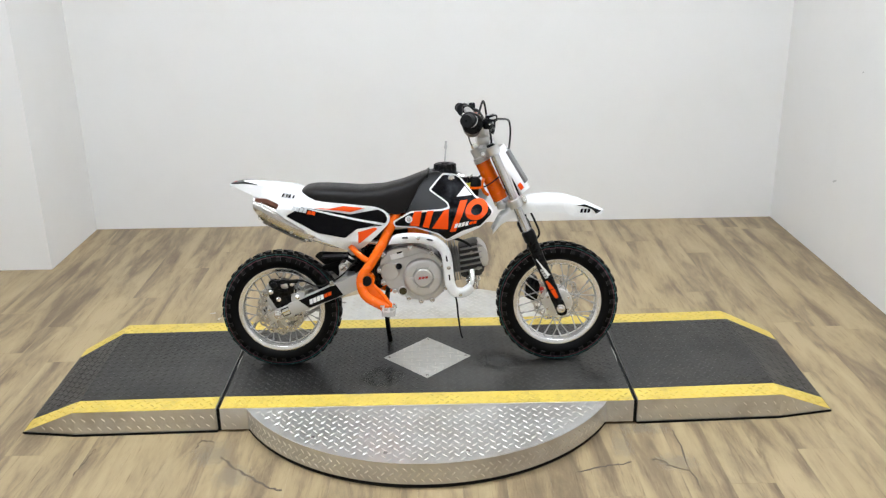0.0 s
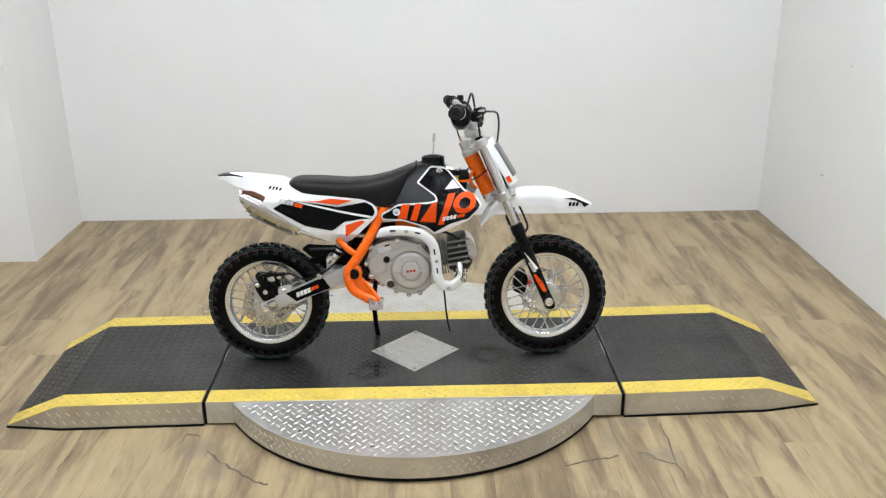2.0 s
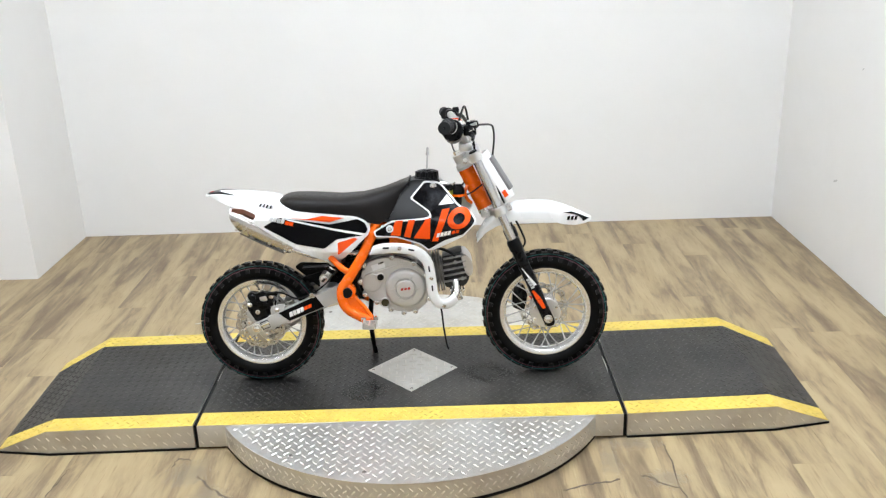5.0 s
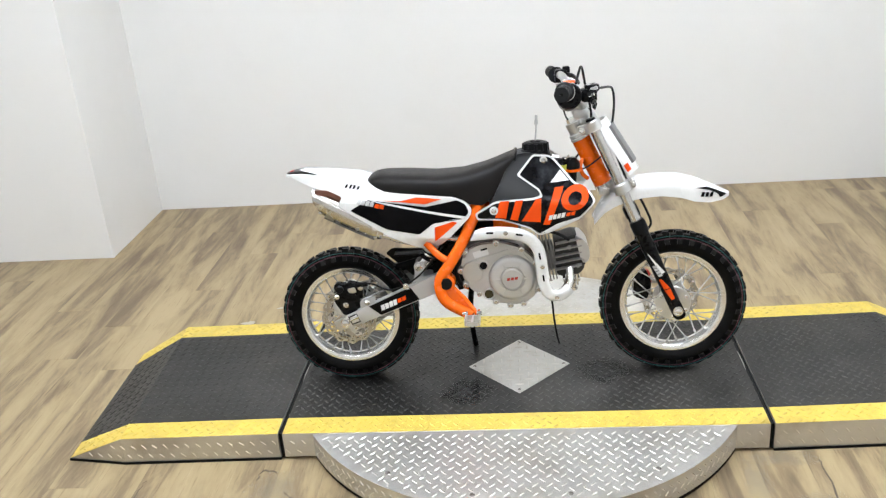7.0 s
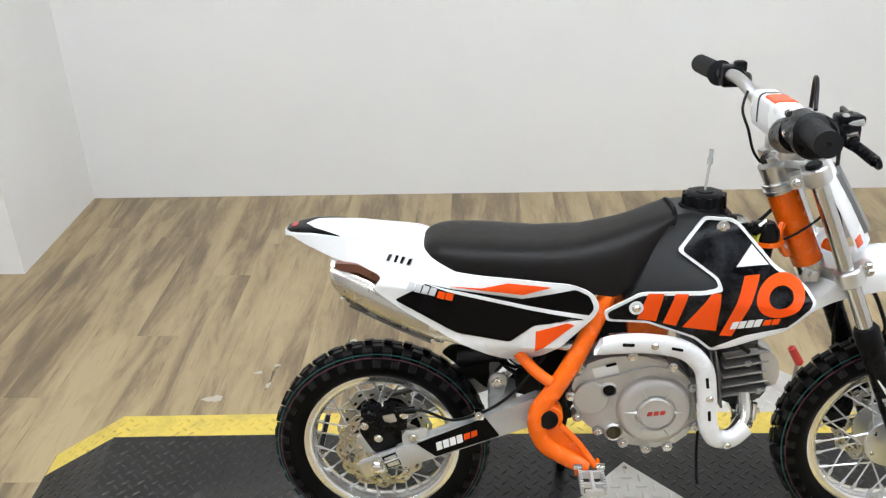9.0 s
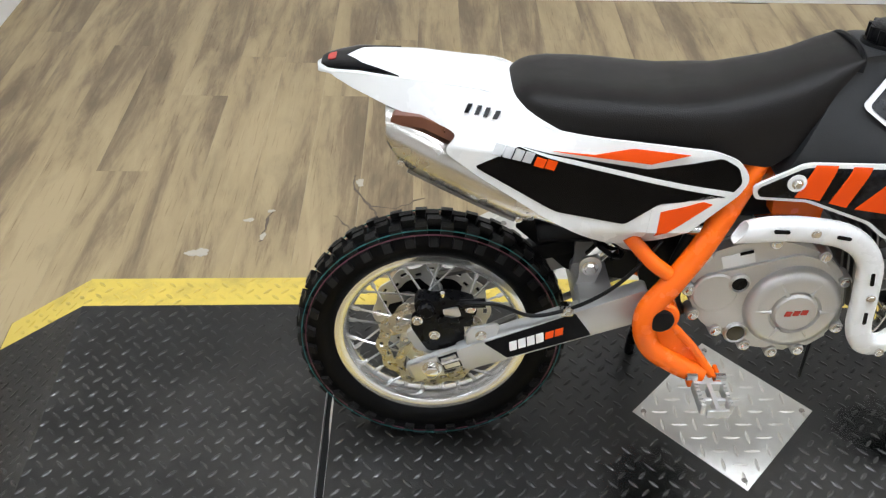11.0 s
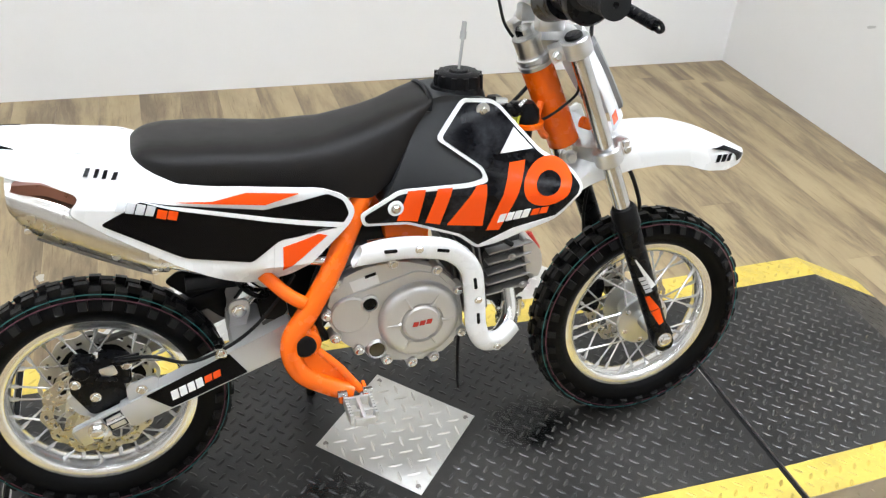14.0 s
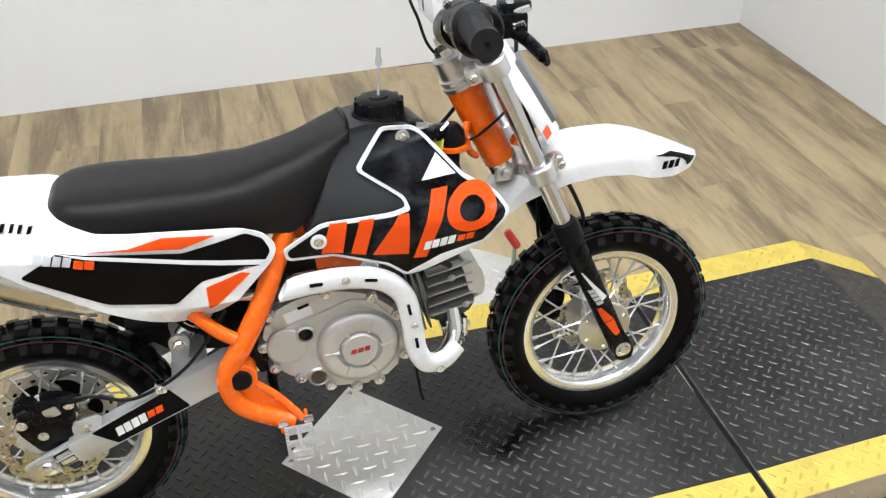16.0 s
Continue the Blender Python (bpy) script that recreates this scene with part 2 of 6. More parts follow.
def ceiling_lamp(x, y, length, wide, lit):
    lamp = tagged(new("ceiling_light"), "white flush ceiling light with a bright frosted diffuser", "ceiling light", "ceiling lights")
    lamp.location = (x, y, HC)
    part("housing", box(-length / 2 - 0.02, length / 2 + 0.02, -wide / 2 - 0.02, wide / 2 + 0.02, -0.05, 0, 0.006), LAMPWHITE, lamp)
    part("diffuser", box(-length / 2, length / 2, -wide / 2, wide / 2, -0.062, -0.0505, 0.005), lit, lamp, "glowing frosted diffuser")
    return lamp


for lx, ly in ((-0.9, -0.35), (0.9, -0.35), (-0.9, -2.3), (0.9, -2.3), (-2.6, -1.3)):
    ceiling_lamp(lx, ly, 1.2, 0.3, LAMPGLOW if ly > -1 else LAMPDIM)

# ---- turntable and ramps ----
TOP, EDGE, REACH, RAD, STRIPE = 0.082, 0.325, 0.645, 0.648, 0.075
table = tagged(new("display_turntable"), "round checker-plate steel turntable with a black and yellow track", "turntable")
SEG = 128
ring = [(RAD * math.cos(2 * math.pi * i / SEG), RAD * math.sin(2 * math.pi * i / SEG)) for i in range(SEG)]
part("disc", slab(ring, 0.013, TOP - 0.002, 0.002), STEEL, table, "bare checker-plate disc with a plated rim", sharp=50)
part("foot_ring", slab([(0.996 * x, 0.996 * y) for x, y in ring], 0.0, 0.0135), GAP, table, "black rubber skirt under the disc")
part("track_plate", slab([(-REACH, -EDGE), (REACH, -EDGE), (REACH, EDGE), (-REACH, EDGE)], 0.008, TOP, 0.0015), STEEL, table, "steel track plate across the disc")
part("black_band", box(-REACH + 0.001, REACH - 0.001, -EDGE + STRIPE, EDGE - STRIPE, TOP - 0.004, TOP + 0.0006), BLACKPLATE, table, "black painted tread band", smooth=False)
for y0 in (-EDGE + 0.001, EDGE - STRIPE):
    part("yellow_stripe", box(-REACH + 0.001, REACH - 0.001, y0, y0 + STRIPE - 0.001, TOP - 0.004, TOP + 0.0006), YELLOW, table, "worn yellow edge stripe", smooth=False)
band = lambda x, y: abs(x) < REACH - 0.012 and abs(y) < EDGE - STRIPE - 0.007
stripe = lambda x, y: abs(x) < REACH - 0.012 and EDGE - STRIPE + 0.006 < abs(y) < EDGE - 0.006
bare = lambda x, y: x * x + y * y < (RAD - 0.014) ** 2 and abs(y) > EDGE + 0.008
dia = lambda x, y: abs(x) / 0.152 + abs(y) / 0.155 < 1.04
treads("tread_pattern", lambda x, y: band(x, y) and not dia(x, y), lambda x, y: TOP + 0.0006, TREADBLACK, table, 0.7, label="raised black tread bars")
treads("tread_pattern", stripe, lambda x, y: TOP + 0.0006, YELLOWWORN, table, 0.7, label="raised yellow tread bars")
treads("tread_pattern", bare, lambda x, y: TOP - 0.002, TREADBAR, table, 0.7, cell=0.0245, length=0.0118, wide=0.0030, rise=0.0014, label="raised bright tread bars")


LENS = ((-1, 0, 0), (-0.5, -0.8, 0), (0.5, -0.8, 0), (1, 0, 0), (0.5, 0.8, 0), (-0.5, 0.8, 0), (-0.6, 0, 1), (0.6, 0, 1))
LENSFACES = ((0, 1, 6), (1, 2, 7, 6), (2, 3, 7), (3, 4, 7), (4, 5, 6, 7), (5, 0, 6))


def rim_treads():
    """Tread bars round the disc's rim."""
    verts, faces = [], []
    count = 166
    for i in range(count):
        for row in range(3):
            a = 2 * math.pi * (i + 0.5 * (row % 2)) / count
            if abs(math.sin(a) * RAD) < EDGE + 0.014:
                continue
            z, d = 0.026 + 0.0165 * row, radians(45 if row % 2 else -45)
            k = len(verts)
            for p, q, h in LENS:
                u, w = p * 0.0092 * math.cos(d) - q * 0.0030 * math.sin(d), p * 0.0092 * math.sin(d) + q * 0.0030 * math.cos(d)
                r = RAD + 0.0017 * h - 0.0002
                verts.append((r * math.cos(a + u / RAD), r * math.sin(a + u / RAD), z + w))
            faces += [tuple(k + t for t in f) for f in LENSFACES]
    return verts, faces


tagged(raw("rim_tread", *rim_treads(), TREADBAR, table), "raised tread bars on the rim", kind="stuff")


def side_treads(name, x0, x1, y, zmax, parent):
    """Tread bars on an upright front face."""
    verts, faces = [], []
    for i in range(int((x1 - x0) / 0.031)):
        for row in range(2):
            x, z, d = x0 + 0.010 + 0.031 * (i + 0.5 * (row % 2)), 0.024 + 0.030 * row, radians(-40 if (i + row) % 2 else -52)
            if z > zmax(x) - 0.010 or x > x1 - 0.008:
                continue
            k = len(verts)
            for p, q, h in LENS:
                u, w = p * 0.0092 * math.cos(d) - q * 0.0030 * math.sin(d), p * 0.0092 * math.sin(d) + q * 0.0030 * math.cos(d)
                verts.append((x + u, y(x + u) - 0.0018 * h + 0.0002, z + w))
            faces += [tuple(k + t for t in f) for f in LENSFACES]
    return tagged(raw(name, verts, faces, TREADBAR, parent), "raised tread bars on the upright edge", kind="stuff")


for side in (-1, 1):
    side_treads("edge_tread", min(side * 0.565, side * REACH), max(side * 0.565, side * REACH), lambda x: -EDGE, lambda x: TOP, table)

# a red-handled locking lever at the disc's far edge
stem = bmesh.new()
bmesh.ops.create_cone(stem, cap_ends=True, segments=12, radius1=0.006, radius2=0.0045, depth=0.050)
bmesh.ops.translate(stem, vec=(0.446, 0.445, 0.104), verts=stem.verts)
part("locking_stem", stem, SCREW, table, "short steel stem of the locking lever")
knob = bmesh.new()
bmesh.ops.create_cone(knob, cap_ends=True, segments=20, radius1=0.0105, radius2=0.0095, depth=0.052)
bmesh.ops.bevel(knob, geom=[e for e in knob.edges if abs(e.verts[0].co.z - e.verts[1].co.z) < 1e-6], offset=0.004, segments=3, affect="EDGES")
bmesh.ops.rotate(knob, cent=(0, 0, 0), matrix=Euler((radians(-10), radians(-30), 0)).to_matrix(), verts=knob.verts)
bmesh.ops.translate(knob, vec=(0.441, 0.449, 0.150), verts=knob.verts)
part("locking_handle", knob, material("red_handle_plastic", (0.42, 0.025, 0.015), 0.35, vary=0.08, scale=30), table, "red plastic handle of the locking lever")

# the diamond inspection plate with its four screws
DZ = TOP + 0.0022
DIA = [(-0.150, 0.0), (0.0, -0.153), (0.150, 0.003), (0.001, 0.156)]
def blotch(name, x, y, r, mat, parent, top, seed, stretch=1.0, low=0.0012, label=""):
    """A thin irregular patch lying on a surface."""
    g = random.Random(seed)
    ph = [g.uniform(0, 6.28) for _ in range(4)]
    pts = []
    for k in range(40):
        t = 2 * math.pi * k / 40
        q = r * (1 + 0.22 * math.sin(2 * t + ph[0]) + 0.16 * math.sin(3 * t + ph[1]) + 0.10 * math.sin(7 * t + ph[2]) + 0.06 * math.sin(13 * t + ph[3]))
        pts.append((x + q * math.cos(t), y + q * stretch * math.sin(t)))
    return part(name, slab(pts, top - low, top), mat, parent, label, smooth=False)


def stain_material(name, colour, rough, most, ragged, spec=0.5):
    """A stain that thins out raggedly towards its edge; its object is one unit in radius."""
    m = material(name, colour, rough, vary=0.2, scale=6, spec=spec)
    nt = m.node_tree
    tc = nt.nodes.new("ShaderNodeTexCoord")
    flat = nt.nodes.new("ShaderNodeVectorMath")
    flat.operation = "MULTIPLY"
    flat.inputs[1].default_value = (1, 1, 0)
    nt.links.new(tc.outputs["Object"], flat.inputs[0])
    far = nt.nodes.new("ShaderNodeVectorMath")
    far.operation = "LENGTH"
    nt.links.new(flat.outputs[0], far.inputs[0])
    noise = nt.nodes.new("ShaderNodeTexNoise")
    noise.inputs["Scale"].default_value, noise.inputs["Detail"].default_value, noise.inputs["Roughness"].default_value = ragged, 6, 0.65
    geo = nt.nodes.new("ShaderNodeNewGeometry")
    wide = nt.nodes.new("ShaderNodeVectorMath")
    wide.operation = "SCALE"
    wide.inputs["Scale"].default_value = 16.0
    nt.links.new(geo.outputs["Position"], wide.inputs[0])
    nt.links.new(wide.outputs[0], noise.inputs["Vector"])
    mix = nt.nodes.new("ShaderNodeMath")
    mix.operation = "MULTIPLY_ADD"
    mix.inputs[1].default_value = 1.5
    nt.links.new(noise.outputs["Fac"], mix.inputs[0])
    nt.links.new(far.outputs["Value"], mix.inputs[2])
    mr = nt.nodes.new("ShaderNodeMapRange")
    mr.inputs["From Min"].default_value, mr.inputs["From Max"].default_value = 1.05, 1.60
    mr.inputs["To Min"].default_value, mr.inputs["To Max"].default_value = most, 0.0
    nt.links.new(mix.outputs[0], mr.inputs["Value"])
    nt.links.new(mr.outputs["Result"], nt.nodes["Principled BSDF"].inputs["Alpha"])
    return m


def stain(name, x, y, rx, ry, mat, parent, z, label):
    bm = bmesh.new()
    bmesh.ops.create_circle(bm, cap_ends=True, segments=32, radius=1.0)
    ob = part(name, bm, mat, parent, label, smooth=False)
    ob.location, ob.scale = (x, y, z), (rx, ry, 1)
    return ob


WET = stain_material("damp_black_plate", (0.003, 0.003, 0.003), 0.2, 0.92, 1.4, 0.35)
stain("damp_patch", 0.245, -0.040, 0.100, 0.085, WET, table, TOP + 0.0010, "dark damp patch on the black band")
stain("damp_patch", -0.150, -0.140, 0.090, 0.080, WET, table, TOP + 0.0010, "dark damp patch on the black band")
part("diamond_plate", slab(DIA, TOP - 0.002, DZ, 0.0008), STEEL, table, "bare steel diamond-shaped cover plate")
treads("tread_pattern", lambda x, y: abs(x) / 0.150 + abs(y) / 0.154 < 0.9, lambda x, y: DZ, TREADBAR, table, 0.2, cell=0.0265, turn=radians(0.5),
       length=0.0145, wide=0.0036, rise=0.0019, label="bright raised bars of the cover plate")


def screw(x, y, z, r=0.0045):
    bm = bmesh.new()
    bmesh.ops.create_cone(bm, cap_ends=True, segments=12, radius1=r, radius2=r * 0.7, depth=0.0026)
    bmesh.ops.translate(bm, vec=(x, y, z + 0.0012), verts=bm.verts)
    return bm


for x, y in DIA:
    part("screw", screw(x * 0.88, y * 0.88, DZ, 0.005), SCREW, table, "small round-headed screw")
for i in range(16):
    a = 2 * math.pi * (i + 0.5) / 16
    if abs(math.sin(a)) * 0.6 > EDGE + 0.02:
        part("screw", screw(0.60 * math.cos(a), 0.60 * math.sin(a), TOP - 0.002, 0.007), SCREW, table)


def ramp(side):
    """A side ramp: level deck, then a slope to the floor, yellow edges, checker-plate cheeks."""
    thing = tagged(new("loading_ramp"), "black checker-plate ramp with yellow edges and steel cheeks", "ramp", "ramps beside the turntable")
    a, k, e = 0.657, 1.105, 1.285
    hz = lambda x: TOP if abs(x) <= k else TOP - (abs(x) - k) / (e - k) * (TOP - 0.006)
    mid = lambda x: (0.023 if side > 0 else -0.014) * max(0.0, (abs(x) - a) / (e - a))  # the ramps stand slightly askew
    half = lambda x: EDGE - 0.028 * max(0.0, (abs(x) - k) / (e - k))
    bm = bmesh.new()
    rows = []
    for s in (-1, 1):
        rows.append([bm.verts.new((side * x, mid(x) + s * half(x), z)) for x, z in ((a, 0.006), (a, TOP), (k, TOP), (e, 0.006), (k, 0.006))])
    p, q = rows
    for row in rows:
        bm.faces.new((row[0], row[1], row[2], row[4])), bm.faces.new((row[4], row[2], row[3]))
    for i in range(5):
        bm.faces.new((p[i], p[(i + 1) % 5], q[(i + 1) % 5], q[i]))
    part("ramp_body", bm, STEEL, thing, "steel ramp body with checker-plate cheeks", smooth=False)

    def skin(name, y0, y1, mat, label):
        """A painted band between two offsets, given as functions of x."""
        bm = bmesh.new()
        lift = 0.0012
        low, top = [], []
        for x in (a + 0.001, k, e - 0.002):
            for y, keep in ((y0(x), low), (y1(x), top)):
                keep.append((bm.verts.new((side * x, y, hz(x) - 0.003)), bm.verts.new((side * x, y, hz(x) + lift))))
        for i in range(2):
            (l0, l1), (m0, m1), (t0, t1), (u0, u1) = low[i], low[i + 1], top[i], top[i + 1]
            for f in ((l1, m1, u1, t1), (l0, m0, m1, l1), (t0, u0, u1, t1), (l0, m0, u0, t0)):
                bm.faces.new(f)
        bm.faces.new((low[0][0], low[0][1], top[0][1], top[0][0]))
        bm.faces.new((low[2][0], low[2][1], top[2][1], top[2][0]))
        part(name, bm, mat, thing, label, smooth=False)

    skin("black_band", lambda x: mid(x) - half(x) + STRIPE, lambda x: mid(x) + half(x) - STRIPE, BLACKPLATE, "black painted tread band")
    skin("yellow_stripe", lambda x: mid(x) - half(x) + 0.001, lambda x: mid(x) - half(x) + STRIPE - 0.001, YELLOW, "worn yellow edge stripe")
    skin("yellow_stripe", lambda x: mid(x) + half(x) - STRIPE + 0.001, lambda x: mid(x) + half(x) - 0.001, YELLOW, "worn yellow edge stripe")
    along = lambda x: a + 0.012 < side * x < e - 0.014
    off = lambda x, y: abs(y - mid(x))
    treads("tread_pattern", lambda x, y: along(x) and off(x, y) < half(x) - STRIPE - 0.008, lambda x, y: hz(x) + 0.0012, TREADBLACK, thing, 1.35, label="raised black tread bars")
    treads("tread_pattern", lambda x, y: along(x) and half(x) - STRIPE + 0.007 < off(x, y) < half(x) - 0.007, lambda x, y: hz(x) + 0.0012, YELLOWWORN, thing, 1.35, label="raised yellow tread bars")
    side_treads("edge_tread", min(side * a, side * e), max(side * a, side * e), lambda x: mid(x) - half(x), hz, thing)
    loop = [(side * x, mid(x) + s * (half(x) + 0.003)) for s, row in ((-1, (a, k, e)), (1, (e, k, a))) for x in row]
    part("rubber_lip", slab(loop, 0.0, 0.0065), GAP, thing, "black rubber strip along the floor", smooth=False)
    knee, end = ((-0.007, 0.022), (-0.014, 0.002)) if side < 0 else ((0.007, 0.013), (0.005, 0.018))  # how far each corner lies beyond the plan
    for ob in thing.children:
        for v in ob.data.vertices:
            w, far = min(1.0, max(0.0, v.co.y / 0.62 + 0.5)), abs(v.co.x)
            dk, de = (p0 + (p1 - p0) * w for p0, p1 in (knee, end))
            t = max(0.0, (far - k) / (e - k))
            v.co.x += side * (dk * max(0.0, (far - a) / (k - a)) if far <= k else dk + (de - dk) * t)
            v.co.y -= 0.016 * t * max(0.0, 2 * w - 1)
    # Black strip added to fill the gap, standing in for its shade.
    part("end_seal", box(min(side * 0.6452, side * 0.6555), max(side * 0.6452, side * 0.6555), -EDGE + 0.004, EDGE - 0.004, 0.004, TOP - 0.0025), GAP, thing, "black strip added for the shade in the gap to the turntable", smooth=False)
    return thing


ramp(-1), ramp(1)

# ---- the mini dirt bike ----
from mathutils.geometry import tessellate_polygon

ORANGE = material("orange_powder_coat", (0.88, 0.135, 0.004), 0.26, vary=0.05, scale=20, coat=0.15, spec=0.35, bump=0.05, bump_scale=500)
WHITE = material("white_plastic", (0.77, 0.77, 0.76), 0.27, vary=0.015, scale=6, bump=0.03, bump_scale=300, rough_vary=0.06)
BLACKGLOSS = material("black_film_graphic", (0.0022, 0.0022, 0.0028), 0.14, vary=0.3, scale=12, spec=0.11, coat=0.0, rough_vary=0.10, bump=0.05, bump_scale=60)
SCUFFEDFILM = material("scuffed_black_film", (0.0026, 0.0027, 0.0036), 0.16, vary=0.3, scale=12, spec=0.17, rough_vary=0.12, bump=0.05, bump_scale=60, dirt=(0.060, 0.062, 0.070), dirt_amount=0.55, dirt_scale=16)
ORANGEFILM = material("orange_film_graphic", (0.84, 0.080, 0.006), 0.22, vary=0.05, scale=15, coat=0.1, spec=0.25)
WHITEFILM = material("white_film_graphic", (0.80, 0.80, 0.79), 0.22, vary=0.02, scale=15, coat=0.4)
GREYFILM = material("grey_film_graphic", (0.50, 0.50, 0.50), 0.3, vary=0.05, scale=15)
MATTBLACK = material("moulded_black_plastic", (0.0045, 0.0045, 0.005), 0.34, vary=0.2, scale=40, bump=0.25, bump_scale=900, spec=0.12)
SEATSKIN = material("seat_vinyl", (0.0088, 0.0076, 0.0070), 0.40, vary=0.15, scale=25, bump=0.32, bump_scale=700, spec=0.18)
TANKPLASTIC = material("black_tank_plastic", (0.0165, 0.0172, 0.0185), 0.36, vary=0.18, scale=30, bump=0.22, bump_scale=900, spec=0.4)
RUBBER = material("tyre_rubber", (0.0036, 0.0035, 0.0037), 0.36, vary=0.25, scale=25, bump=0.25, bump_scale=500, rough_vary=0.12, spec=0.09)
KNOBRUBBER = material("tread_block_rubber", (0.0092, 0.0087, 0.0084), 0.42, vary=0.35, scale=40, bump=0.3, bump_scale=500, rough_vary=0.14, spec=0.19)
GRIPRUBBER = material("grip_rubber", (0.0085, 0.0088, 0.0095), 0.6, vary=0.2, scale=30, bump=0.3, bump_scale=600, spec=0.25)
TEAL = material("teal_mould_line", (0.016, 0.120, 0.120), 0.6, vary=0.2, scale=30)
PINK = material("pink_mould_line", (0.120, 0.035, 0.055), 0.6, vary=0.2, scale=30)
RIM = material("polished_rim", (0.86, 0.86, 0.855), 0.19, metal=0.88, vary=0.03, scale=12, rough_vary=0.06)
FORKTUBE = material("fork_tube_alloy", (0.60, 0.60, 0.60), 0.20, metal=1.0, vary=0.06, scale=40, bump=0.03, bump_scale=300)
DISCSTEEL = material("brake_disc_steel", (0.50, 0.48, 0.44), 0.28, metal=1.0, vary=0.08, scale=40, bump=0.05, bump_scale=500)
SPOKESTEEL = material("bright_spoke_steel", (0.82, 0.82, 0.82), 0.22, metal=0.6, vary=0.04, scale=60)
CHROME = material("bright_zinc", (0.78, 0.78, 0.77), 0.16, metal=1.0, vary=0.05, scale=60)
ALLOY = material("brushed_alloy", (0.66, 0.66, 0.655), 0.34, metal=1.0, vary=0.06, scale=30, bump=0.08, bump_scale=600)
SILVERPAINT = material("silver_painted_alloy", (0.50, 0.50, 0.495), 0.36, metal=0.35, vary=0.04, scale=18, bump=0.06, bump_scale=500, coat=0.1)
CAST = material("cast_engine_alloy", (0.56, 0.55, 0.535), 0.37, metal=0.72, vary=0.05, scale=22, bump=0.18, bump_scale=450)
FINALLOY = material("grey_cast_fins", (0.36, 0.35, 0.335), 0.40, metal=0.7, vary=0.12, scale=25, bump=0.2, bump_scale=450)
PEGALLOY = material("bright_peg_casting", (0.60, 0.60, 0.585), 0.34, metal=0.65, vary=0.05, scale=40, bump=0.1, bump_scale=400)
# Near-black head core: the shade between the fins is put into its colour.
FINCORE = material("fin_gap_shade", (0.045, 0.043, 0.040), 0.5, metal=0.4, vary=0.2, scale=30, bump=0.2, bump_scale=450)
CASTDARK = material("dark_cast_fins", (0.20, 0.195, 0.19), 0.42, metal=0.6, vary=0.15, scale=22, bump=0.2, bump_scale=450)
MUFFLER = material("satin_stainless", (0.62, 0.60, 0.565), 0.26, metal=1.0, vary=0.05, scale=10, bump=0.06, bump_scale=700)
# Reflection inside the muffler's cut end, put into the colour as brown.
BRONZE = material("outlet_reflection_brown", (0.27, 0.125, 0.092), 0.30, metal=0.8, vary=0.2, scale=30)
BLACKMETAL = material("black_painted_metal", (0.004, 0.004, 0.0045), 0.28, vary=0.2, scale=30, bump=0.06, bump_scale=500, spec=0.14)
BLACKHOSE = material("black_hose", (0.006, 0.006, 0.006), 0.40, vary=0.2, scale=50, spec=0.2)
REDTAG = material("red_plastic", (0.42, 0.025, 0.015), 0.35, vary=0.08, scale=30)
BRASS = material("oil_glass", (0.045, 0.036, 0.016), 0.12, vary=0.3, scale=90)
CLEAR = material("clear_vent_tube", (0.45, 0.45, 0.44), 0.2, vary=0.03, scale=30)
YELLOWTAG = material("yellow_tag", (0.55, 0.55, 0.05), 0.4, vary=0.15, scale=60)

bike = tagged(new("mini_dirt_bike"), "white, black and orange child-size dirt bike on its side stand", "motorcycle")
bike.location, bike.rotation_euler = (0, -0.045, TOP + 0.0025), (radians(-6.5), 0, 0)


def mirrored(bm):
    for v in bm.verts:
        v.co.y = -v.co.y
    return bm


def spin(profile, centre, axis="y", n=48, closed=False):
    """A turned shape: profile of (radius, distance along the axis)."""
    bm = bmesh.new()
    rings = []
    for i in range(n):
        a = 2 * math.pi * i / n
        ring = []
        for r, d in profile:
            u, w = r * math.cos(a), r * math.sin(a)
            p = (u, d, w) if axis == "y" else (d, u, w) if axis == "x" else (u, w, d)
            ring.append(bm.verts.new(Vector(p)))
        rings.append(ring)
    m = len(profile)
    for i in range(n):
        p, q = rings[i], rings[(i + 1) % n]
        for j in range(m if closed else m - 1):
            k = (j + 1) % m
            bm.faces.new((p[j], p[k], q[k], q[j]))
    if not closed:
        for j in (0, m - 1):
            if profile[j][0] > 1e-5:
                bm.faces.new([r[j] for r in rings])
    bmesh.ops.remove_doubles(bm, verts=bm.verts, dist=1e-6)
    bmesh.ops.translate(bm, vec=centre, verts=bm.verts)
    return bm


def curve_points(pts, per=6):
    """A smooth line through the given points."""
    pts = [Vector(p) for p in pts]
    out = []
    for i in range(len(pts) - 1):
        p0, p1, p2, p3 = pts[max(i - 1, 0)], pts[i], pts[i + 1], pts[min(i + 2, len(pts) - 1)]
        for k in range(per):
            t = k / per
            out.append(0.5 * (2 * p1 + (p2 - p0) * t + (2 * p0 - 5 * p1 + 4 * p2 - p3) * t * t + (3 * p1 - p0 - 3 * p2 + p3) * t ** 3))
    return out + [pts[-1]]


